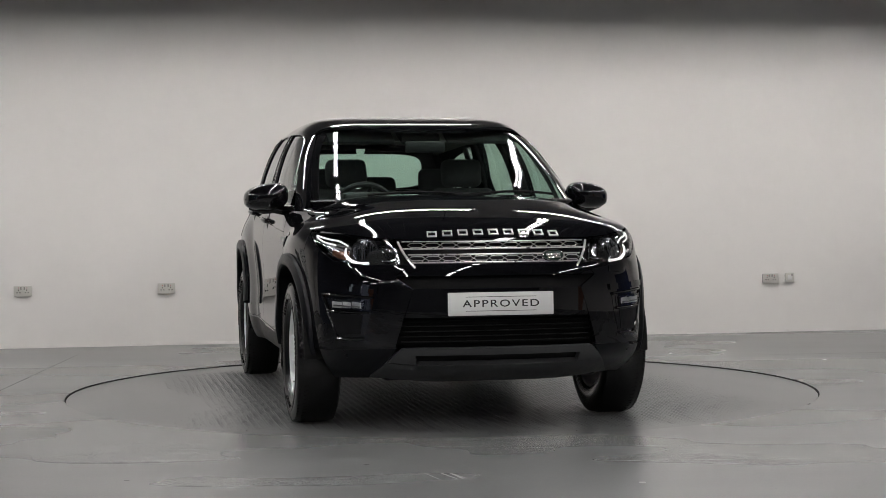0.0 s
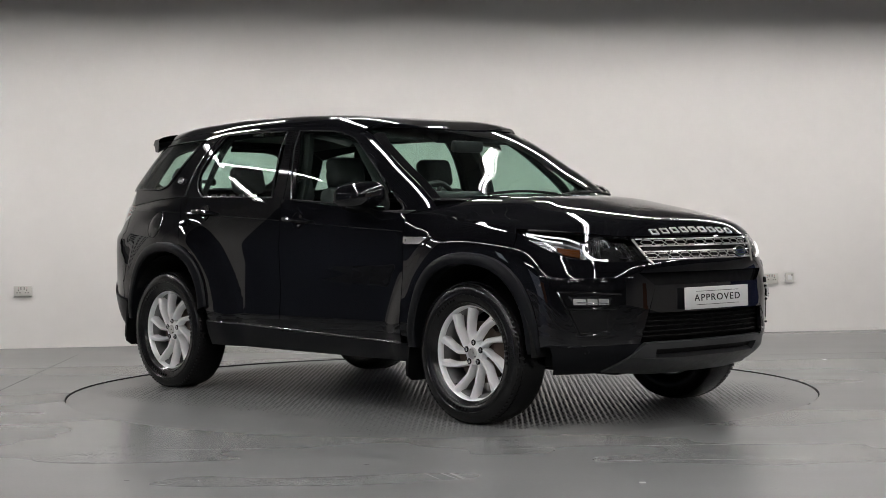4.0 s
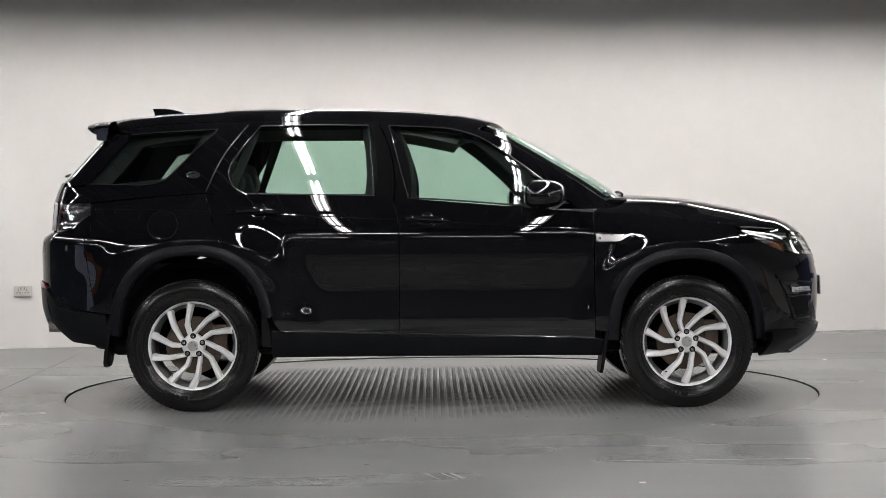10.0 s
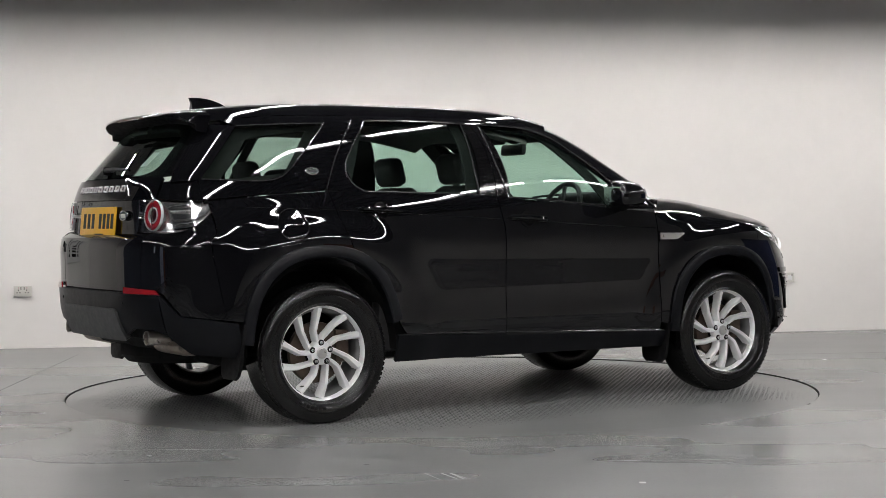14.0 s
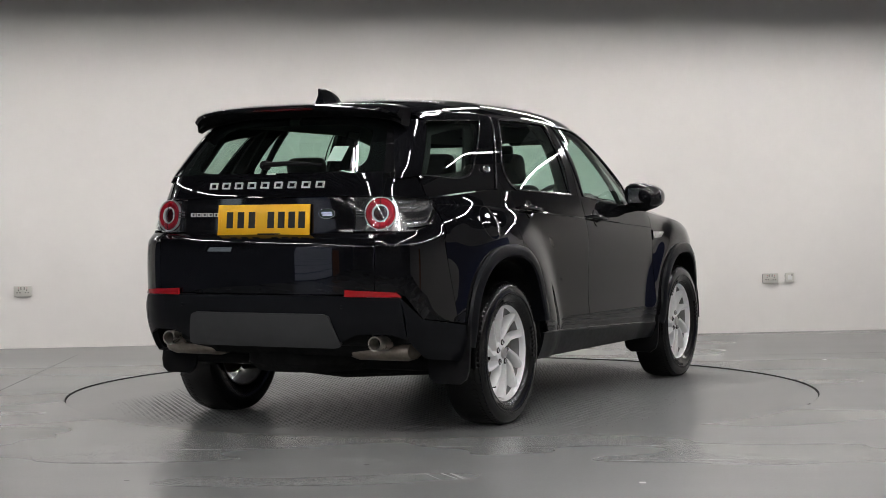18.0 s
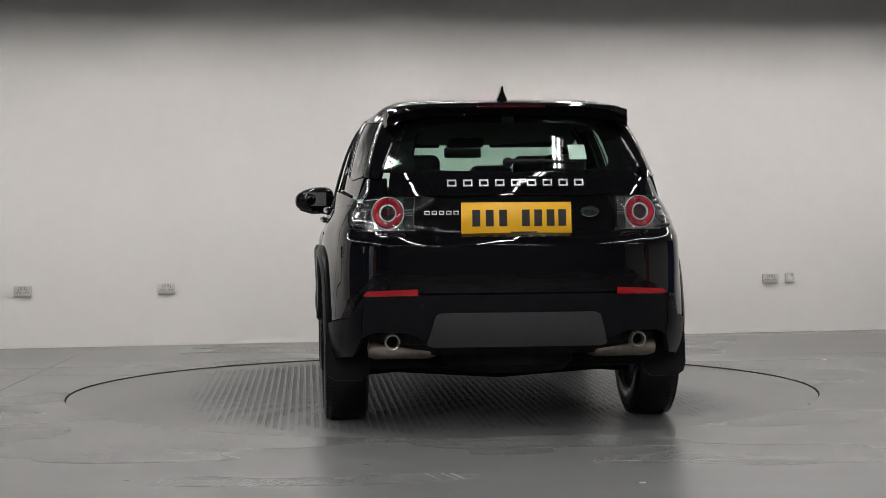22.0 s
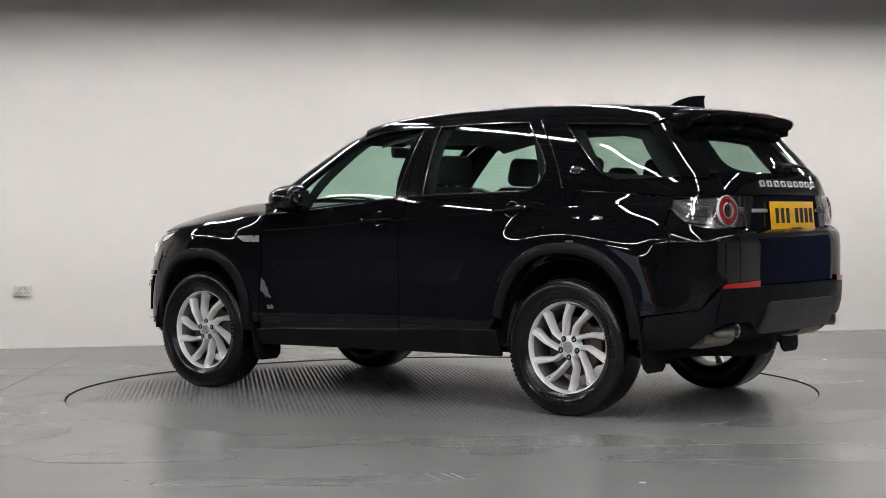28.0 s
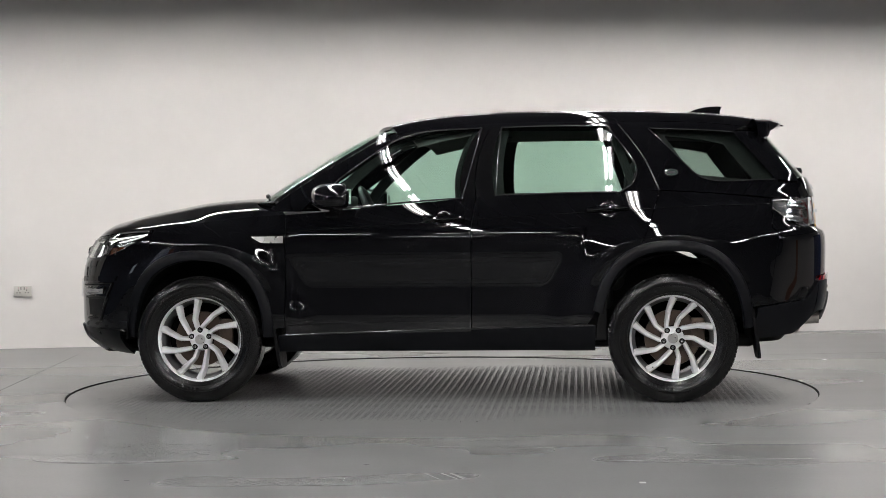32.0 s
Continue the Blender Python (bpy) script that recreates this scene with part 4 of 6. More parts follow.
def build_caps(car):
    # roof
    nx, ny = 40, 61
    g = np.zeros((nx, ny, 3))
    for i, a in enumerate(np.linspace(0, 1, nx)):
        for j, s in enumerate(np.sin(np.linspace(-1, 1, ny) * math.pi / 2)):
            xf = 0.402 - 0.185 * abs(s) ** 2.4
            x = xf + (-1.955 - xf) * a
            rim = float(RIM(x))
            w = float(G(np.array(ux(G, x, rim)), np.array(rim))[1])
            f = abs(s) ** 9
            g[i, j] = (x, s * w, rim * f + float(CROWN(x)) * (1 - f))
    part("roof", sheet(bmesh.new(), g, 0.02), M_PAINT, car)
    lin = g.copy()
    lin[..., 2] -= 0.055 + 0.05 * smooth(-0.4, 0.3, lin[..., 0])
    lin[..., 1] *= 0.96
    part("headlining", sheet(bmesh.new(), lin[2:-2], 0.0), M_LINING, car, "grey cloth headlining")
    # bonnet: its front edge follows the lamps' and the grille's upper line on the skin
    nx, ny = 40, 57
    g = np.zeros((nx, ny, 3))
    zc = curve1([(1.0, 1.19), (1.081, 1.187), (1.247, 1.180), (1.45, 1.162), (1.62, 1.131), (1.79, 1.097), (1.955, 1.056), (2.035, 1.030), (2.078, 1.006), (2.109, 0.982), (2.138, 0.956)])
    y_end = float(P(np.array(ux(P, 1.655, 1.000)), np.array(1.000))[1])
    for j, s in enumerate(np.linspace(-1, 1, ny)):
        s = math.copysign(abs(s) ** 0.85, s)
        k = abs(s)
        zf = float(LAMP_TOP(k * y_end))
        xf = 1.655 if k > 0.999 else float(P(np.array(uy(P, k * y_end, zf)), np.array(zf))[0])
        xb = 1.075 - 0.215 * k ** 2.2
        f = k ** 4.2
        for i, a in enumerate(np.linspace(0, 1, nx)):
            a = 1 - (1 - a) ** 1.4
            x_side, x_mid = 0.86 + (1.655 - 0.86) * a, 1.075 + (2.138 - 1.075) * a
            ze = float(BONNET_EDGE(x_side))
            w = float(P(np.array(ux(P, x_side, ze)), np.array(ze))[1])
            fold = 0.008 * float(smooth(0.86, 0.66, k))
            z = ze * f + (float(zc(x_mid)) - 0.008 + fold - 0.012 * k * k) * (1 - f)
            last = float(BONNET_EDGE(1.655)) * f + (float(zc(2.138)) - 0.008 + fold - 0.012 * k * k) * (1 - f)
            g[i, j] = (xb + (xf - xb) * a, s * w, z + (zf - last) * a ** 8)
    bm = sheet(bmesh.new(), g, 0.02)
    bm.normal_update()
    skin = BVHTree.FromBMesh(bm)
    part("bonnet", bm, M_PAINT, car)
    # row of silver block marks along its front edge
    for i in range(9):
        y = 0.306 - 0.0765 * i
        c, n, _, _ = skin.ray_cast(Vector((3.0, y, 0.984 - 0.10 * y * y)), Vector((-1, 0, 0)))
        if n.x < 0:
            n = -n
        up = Vector((0, 0, 1))
        ex = n.normalized()
        ey = up.cross(ex).normalized()
        m = Matrix((ex, ey, ex.cross(ey))).transposed().to_4x4()
        mark("bonnet_mark", Matrix.Translation(c) @ m, 0.0245, 0.0195, 0.0070, 0.005, car)
    # windscreen and its surround
    zb, zt = 1.165, 1.574
    rows = np.linspace(zb, zt, 18)
    for nm, mat, lift in (("windscreen", M_GLASS, -0.003),):
        g = []
        for z in rows:
            xa = float(np.interp(z, [1.10, 1.155, 1.305, 1.475, 1.540, 1.58], [0.99, 0.925, 0.698, 0.412, 0.295, 0.21])) + 0.012
            u1 = ux(G, xa, z)
            us = np.linspace(0, u1, 18)
            q = G(us, np.full(us.shape, z))
            g.append(np.concatenate([q[:0:-1] * (1, -1, 1), q]))
        ob = part(nm, sheet(bmesh.new(), np.array(g), 0.0, lift=lift), mat, car, "raked green-tinted windscreen")
        ob.visible_shadow = False
    # scuttle under the windscreen
    g = []
    for z, dx in ((1.160, 0.03), (1.150, 0.06), (1.120, 0.0)):
        us = np.linspace(0, ux(G, 0.90, 1.16), 14)
        q = G(us, np.full(us.shape, 1.165)) + np.array([dx, 0, z - 1.165])
        g.append(np.concatenate([q[:0:-1] * (1, -1, 1), q]))
    part("scuttle", sheet(bmesh.new(), np.array(g)[::-1], 0.0), M_PLASTIC, car)


def build_front(car):
    # gloss bumper in bands; openings are left between them
    def band(name, mat, pts_b, pts_t, nu=30, nv=8, lift=0.0, thick=0.02, label=""):
        b, t = nose(pts_b), nose(pts_t)
        return part(name, cross_panel(P, b, t, [b[-1], t[-1]], nu, nv, thick, lift), mat, car, label)
    band("grille_surround", M_PAINT, [(0, 0.940), (0.46, 0.935)], [(0, 0.956), (0.48, 0.951)], 24, 4)
    band("bumper_bar", M_PAINT, [(0, 0.775), (0.30, 0.775), (0.50, 0.775)], [(0, 0.832), (0.42, 0.832)], 26, 6)
    band("bumper_slot", M_PLASTIC, [(0, 0.715), (0.42, 0.715)], [(0, 0.773), (0.50, 0.773)], 26, 5, -0.035)
    band("plate_panel", M_PAINT, [(0, 0.575), (0.46, 0.575)], [(0, 0.713), (0.42, 0.713)], 24, 8, 0.0)
    band("lower_grille", M_MESH, [(0, 0.432), (0.50, 0.432)], [(0, 0.573), (0.47, 0.573)], 24, 8, -0.045)
    for z in (0.455, 0.480, 0.505, 0.530, 0.555):
        q = [P(np.array(u), np.array(z)) - np.array([0.036, 0, 0]) for u in np.linspace(0, uy(P, 0.47, z), 14)]
        q = [v * (1, -1, 1) for v in q[:0:-1]] + q
        part("grille_bar", tube(bmesh.new(), q, 0.006, 6), M_MESH, car)
    # lower skid plate with its slot
    band("skid_plate", M_SKID, [(0, 0.262), (0.30, 0.262), (0.60, 0.285)], [(0, 0.350), (0.40, 0.350), (0.54, 0.362)], 26, 8, 0.010, 0.03, "grey skid plate")
    band("skid_upper_lip", M_SKID, [(0, 0.396), (0.40, 0.396), (0.42, 0.395)], [(0, 0.428), (0.40, 0.428), (0.47, 0.426)], 26, 4, 0.012, 0.03)
    band("skid_slot", M_PLASTIC, [(0, 0.352), (0.40, 0.352)], [(0, 0.394), (0.42, 0.394)], 22, 4, -0.02)
    for sgn in (1, -1):
        part("skid_end", panel(P, sgn, nose([(0.40, 0.352), (0.54, 0.362)]), nose([(0.42, 0.426), (0.475, 0.426)]), nose([(0.40, 0.352), (0.42, 0.426)]),
                               nose([(0.54, 0.362), (0.475, 0.426)]), 6, 6, 0.03, 0.011), M_SKID, car)
        # bumper corner between plate panel and wheel arch
        a = arch(AXLE_F, ARCH, 47, 6)
        lf = nose([(0.505, 0.430), (0.465, 0.575), (0.42, 0.713), (0.505, 0.775), (0.425, 0.832)])
        rt = side(P, [(1.862, 0.420)] + a[::-1])
        top = [lf[-1]] + nose([(0.62, 0.830)]) + side(P, [(1.93, 0.850), (1.85, 0.884), (1.75, 0.932), (1.70, 0.96)])
        rt2 = rt + side(P, [(1.675, 0.80), (1.665, 0.90)])
        top[-1] = side(P, [(1.662, 0.978)])[0]
        rt2.append(top[-1])
        bot = [lf[0]] + nose([(0.68, 0.418)]) + [rt[0]]
        part("bumper_corner", panel(P, sgn, bot, top, lf, rt2, 34, 34, 0.02), M_PAINT, car)
        lf = nose([(0.60, 0.27), (0.55, 0.33), (0.50, 0.426)])
        rt = side(P, [(1.80, 0.26), (1.85, 0.33), (1.862, 0.415)])
        part("bumper_lower", panel(P, sgn, [lf[0], rt[0]], [lf[-1], rt[-1]], lf, rt, 20, 8, 0.02, -0.002), M_SATIN, car, "satin black lower bumper")
        # fog lamp in its recess
        lf = nose([(0.645, 0.475), (0.61, 0.60), (0.60, 0.668)])
        rt = nose([(0.755, 0.470), (0.805, 0.60), (0.815, 0.686)])
        part("fog_recess", panel(P, sgn, [lf[0], rt[0]], [lf[-1], rt[-1]], lf, rt, 10, 10, 0.002, 0.002), M_PIANO, car)
        part("fog_mesh", panel(P, sgn, nose([(0.66, 0.495), (0.755, 0.49)]), nose([(0.65, 0.590), (0.80, 0.595)]), nose([(0.66, 0.495), (0.65, 0.590)]), nose([(0.755, 0.49), (0.80, 0.595)]), 8, 6, 0.002, 0.005), M_PLASTIC, car)
        fl = part("fog_lamp", panel(P, sgn, nose([(0.648, 0.614), (0.765, 0.617)]), nose([(0.640, 0.655), (0.785, 0.662)]), nose([(0.648, 0.614), (0.640, 0.655)]),
                                    nose([(0.765, 0.617), (0.785, 0.662)]), 8, 5, 0.004, 0.008), M_LAMPDARK, car, "rectangular fog lamp")
        for ya, yb in ((0.652, 0.690), (0.694, 0.728), (0.732, 0.772)):
            part("lamp_segment", panel(P, sgn, nose([(ya, 0.621), (yb, 0.622)]), nose([(ya, 0.648), (yb, 0.652)]), nose([(ya, 0.621), (ya, 0.648)]),
                                       nose([(yb, 0.622), (yb, 0.652)]), 5, 4, 0.004, 0.013), M_FOGGLASS, fl)
        q = [offset(P, uy(P, y, z), z, 0.018, sgn)[0] for y, z in ((0.655, 0.627), (0.70, 0.629), (0.762, 0.633))]
        part("light_bar", tube(bmesh.new(), q, 0.0040, 6), M_CHROME, fl)
        # brow over the lamp, washer cover and parking sensor
        lf, rt = nose([(0.585, 0.692), (0.580, 0.722)]), nose([(0.825, 0.700), (0.828, 0.728)])
        part("fog_brow", panel(P, sgn, [lf[0], rt[0]], [lf[1], rt[1]], lf, rt, 12, 4, 0.014, 0.010), M_PAINT, car)
        lf, rt = nose([(0.590, 0.778), (0.590, 0.812)]), nose([(0.690, 0.780), (0.690, 0.814)])
        part("washer_cover", panel(P, sgn, [lf[0], rt[0]], [lf[1], rt[1]], lf, rt, 8, 4, 0.004, 0.0025), M_PAINT, car)
        c, n = offset(P, uy(P, 0.72, 0.385), 0.385, 0.002, sgn)
        part("parking_sensor", lathe(bmesh.new(), [(0.001, 0.003), (0.009, 0.0025), (0.011, -0.004)], "z", 16, Matrix.Translation(c) @ n.to_track_quat("Z", "Y").to_matrix().to_4x4()), M_SATIN, car)
        part("lens", panel(P, sgn, nose([(0.642, 0.609), (0.770, 0.612)]), nose([(0.634, 0.660), (0.790, 0.667)]), nose([(0.642, 0.609), (0.634, 0.660)]),
                           nose([(0.770, 0.612), (0.790, 0.667)]), 8, 5, 0.006, 0.018), M_CLEAR, fl)
        for ya, yb, za, zb in ((0.60, 0.815, 0.672, 0.686), (0.625, 0.795, 0.600, 0.604), (0.815, 0.755, 0.686, 0.470), (0.645, 0.755, 0.475, 0.470)):
            q = [offset(P, uy(P, ya + (yb - ya) * s, za + (zb - za) * s), za + (zb - za) * s, 0.005, sgn)[0] for s in np.linspace(0, 1, 9)]
            part("fog_trim", tube(bmesh.new(), q, 0.0065, 8), M_PIANO, car)
        headlamp(car, sgn)
    grille(car)
    # front number plate with its wording
    e = part("number_plate", box((0, -0.262, -0.056), (0.008, 0.262, 0.056), 0.003, 2, pose(2.258, 0, 0.640, 0, -2, 0)), M_PLATEW, car, "white plate with black wording between two rules")
    for z in (0.034, -0.034):
        part("rule_line", box((0.008, -0.175, z - 0.0012), (0.0092, 0.175, z + 0.0012), 0, 1, pose(2.258, 0, 0.640, 0, -2, 0)), M_INK, e)
    f = bpy.data.curves.new("wording", "FONT")
    f.body, f.size, f.extrude, f.align_x, f.align_y, f.space_character = "APPROVED", 0.052, 0.0006, "CENTER", "CENTER", 1.22
    f.offset = 0.0004
    f.materials.append(M_INK)
    ob = new("wording", f)
    ob.matrix_basis = pose(2.258, 0, 0.640, 0, -2, 0) @ pose(0.0092, 0, 0, 90, 0, 90)
    ob.scale = (1.28, 0.92, 1)
    ob.parent = e


def mark(name, m, w, h, t, d, parent):
    """A small hollow block mark of four bars, w by h, in the plane across m's x axis."""
    bm = bmesh.new()
    for lo, hi in (((-w, -h), (-w + t, h)), ((w - t, -h), (w, h)), ((-w + t, h - t), (w - t, h)), ((-w + t, -h), (w - t, -h + t))):
        add_box(bm, (-d, lo[0], lo[1]), (d, hi[0], hi[1]), 0, 1, m)
    part(name, bm, M_MARK, parent, "small satin silver hollow mark")


def grille(car):
    g = part("grille", cross_panel(P, nose([(0, 0.834), (0.42, 0.834)]), nose([(0, 0.938), (0.46, 0.934)]), [nose([(0.42, 0.834)])[0], nose([(0.46, 0.934)])[0]], 24, 6, 0.0, -0.045), M_PLASTIC, car)

    def q(y, z, d):
        p = P(np.array(uy(P, abs(y), z)), np.array(z))
        return Vector((p[0] + d, y, z))
    for z0, z1, half0 in ((0.906, 0.940, 0.455), (0.840, 0.878, 0.432)):
        for z in (z0, z1):
            part("grille_rail", tube(bmesh.new(), [q(y, z, -0.002) for y in np.linspace(-half0, half0, 25)], 0.0042, 6), M_SATCHROME, g, "satin silver rail")
        zm, cell = (z0 + z1) / 2, 0.078
        k = int(half0 / cell)
        for i in range(-k, k + 1):
            y = i * cell
            hx = 0.024
            pts = [(-cell / 2, zm), (-hx, zm + 0.010), (hx, zm + 0.010), (cell / 2, zm), (hx, zm - 0.010), (-hx, zm - 0.010)]
            bm = tube(bmesh.new(), [q(y + a, b, -0.006) for a, b in pts], 0.0024, 5, closed=True)
            for a in (-hx, hx):
                tube(bm, [q(y + a, zm + 0.010, -0.006), q(y + a * 1.15, z1, -0.006)], 0.0020, 5)
                tube(bm, [q(y + a, zm - 0.010, -0.006), q(y + a * 1.15, z0, -0.006)], 0.0020, 5)
            part("grille_mesh", bm, M_SATCHROME, g)
    for s in (1, -1):
        pts = [q(s * 0.475, 0.940, 0.004), q(s * 0.455, 0.89, 0.004), q(s * 0.425, 0.84, 0.002), q(s * 0.405, 0.815, 0.0)]
        part("grille_side_strip", tube(bmesh.new(), line_spline([tuple(v) for v in pts], 12), 0.006, 6), M_SATCHROME, g)
    oval_badge(car, q(0.28, 0.868, 0.020), Vector((1, 0.13, 0.16)), 0.062, 0.030)


def oval_badge(car, centre, normal, a, b):
    m = Matrix.Translation(centre) @ normal.normalized().to_track_quat("Z", "Y").to_matrix().to_4x4() @ Matrix.Diagonal((a, b, 0.012, 1))
    e = part("badge", lathe(bmesh.new(), [(0.001, 0.5), (0.8, 0.45), (0.86, 0.3)], "z", 32, m), M_GREEN, car, "dark green oval badge in a chrome ring")
    part("badge_ring", lathe(bmesh.new(), [(0.80, 0.3), (0.86, 0.75), (0.96, 0.7), (1.0, 0.0)], "z", 32, m), M_CHROME, e)
    part("badge_bar", box((-0.62, -0.05, 0.4), (0.55, 0.30, 0.62), 0, 1, m), M_CHROME, e)
    part("badge_bar", box((-0.50, -0.42, 0.4), (0.62, -0.12, 0.62), 0, 1, m), M_CHROME, e)
    return e


def headlamp(car, sgn):
    def on(u, z, d):
        return offset(P, u, z, d, sgn)[0]
    low = nose([(0.475, 0.838)]) + nose([(0.60, 0.834)]) + side(P, [(1.93, 0.856), (1.85, 0.890), (1.75, 0.938), (1.660, 0.984)])
    top = nose([(y, float(LAMP_TOP(y)) - 0.004) for y in (0.49, 0.58, 0.66, 0.72)]) + side(P, [(1.80, 0.980), (1.660, 0.994)])
    l, t = resample(low, 30), resample(top, 30)
    h = part("headlamp", panel(P, sgn, l, t, [l[0], t[0]], [l[-1], t[-1]], 30, 10, 0.02, -0.055), M_LAMPBACK, car, "clear-lens headlamp with a ringed main light")
    part("lens", panel(P, sgn, l, t, [l[0], t[0]], [l[-1], t[-1]], 30, 10, 0.0, -0.001), M_CLEAR, h)
    c = on(uy(P, 0.640, 0.903), 0.903, -0.036)
    n = Vector((1.0, sgn * 0.34, 0.42)).normalized()
    up = Vector((0, 0, 1))
    ex = up.cross(n).normalized() * sgn            # outward along the lamp
    ey = n.cross(ex).normalized() * sgn
    ey = ey if ey.z > 0 else -ey
    m = Matrix.Translation(c) @ n.to_track_quat("Z", "Y").to_matrix().to_4x4()
    part("reflector_bowl", lathe(bmesh.new(), [(0.026, -0.022), (0.04, -0.012), (0.052, 0.002), (0.060, 0.014)], "z", 36, m), M_LAMPCHROME, h)
    part("projector_lens", lathe(bmesh.new(), [(0.001, 0.006), (0.011, 0.003), (0.018, -0.006), (0.021, -0.020)], "z", 28, m), M_PIANO, h)
    for k in range(9):
        w = 0.050 * math.sqrt(max(0.05, 1 - ((k - 4) * 0.0125 / 0.056) ** 2))
        q = [c + ex * (0.0125 * (k - 4)) + ey * v + n * 0.004 for v in (-w, w)]
        part("lamp_rib", tube(bmesh.new(), q, 0.0032, 5), M_LAMPCHROME if k % 3 else M_LAMPBACK, h)
    part("bezel_ring", lathe(bmesh.new(), [(0.058, 0.008), (0.060, 0.017), (0.066, 0.016), (0.070, 0.0)], "z", 36, m), M_LAMPDARK, h)
    # open daylight ring with its added glow, round the outer and the lower side up to the inner one
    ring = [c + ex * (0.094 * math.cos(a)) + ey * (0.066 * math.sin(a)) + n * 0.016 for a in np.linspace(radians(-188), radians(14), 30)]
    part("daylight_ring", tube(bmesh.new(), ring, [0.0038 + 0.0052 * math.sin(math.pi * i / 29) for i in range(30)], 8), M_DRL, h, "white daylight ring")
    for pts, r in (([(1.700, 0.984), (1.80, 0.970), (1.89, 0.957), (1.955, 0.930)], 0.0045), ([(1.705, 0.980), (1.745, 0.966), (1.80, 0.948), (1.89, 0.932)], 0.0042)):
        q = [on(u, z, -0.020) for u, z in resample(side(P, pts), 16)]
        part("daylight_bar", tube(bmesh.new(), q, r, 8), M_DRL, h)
    # amber reflector behind the outer corner, with two clear facets
    a, b = side(P, [(1.88, 0.884), (1.92, 0.870), (1.975, 0.860)]), side(P, [(1.87, 0.912), (1.91, 0.906), (1.965, 0.902)])
    part("side_light", panel(P, sgn, a, b, [a[0], b[0]], [a[-1], b[-1]], 10, 5, 0.004, -0.034), M_AMBER, h, "amber indicator")
    for xa, za, xb, zb in ((1.86, 0.890, 1.90, 0.873), (1.70, 0.975, 1.73, 0.958)):
        q = [on(u, z, -0.022) for u, z in resample(side(P, [(xa, za), (xb, zb)]), 5)]
        part("lamp_facet", tube(bmesh.new(), q, 0.006, 6), M_LAMPCHROME, h)
    # chrome steps on the inner side
    for k in range(3):
        y = 0.500 + 0.022 * k
        q = [on(uy(P, y + 0.012 * (z - 0.89) / 0.05, z), z, -0.026 - 0.004 * k) for z in (0.850, 0.890, 0.935)]
        part("lamp_step", tube(bmesh.new(), q, 0.0050, 4), M_LAMPBACK, h)
    q = [on(uy(P, y, z), z, -0.030) for y, z in ((0.50, 0.862), (0.53, 0.856), (0.56, 0.858))]
    part("lamp_step", tube(bmesh.new(), q, 0.006, 6), M_LAMPCHROME, h)


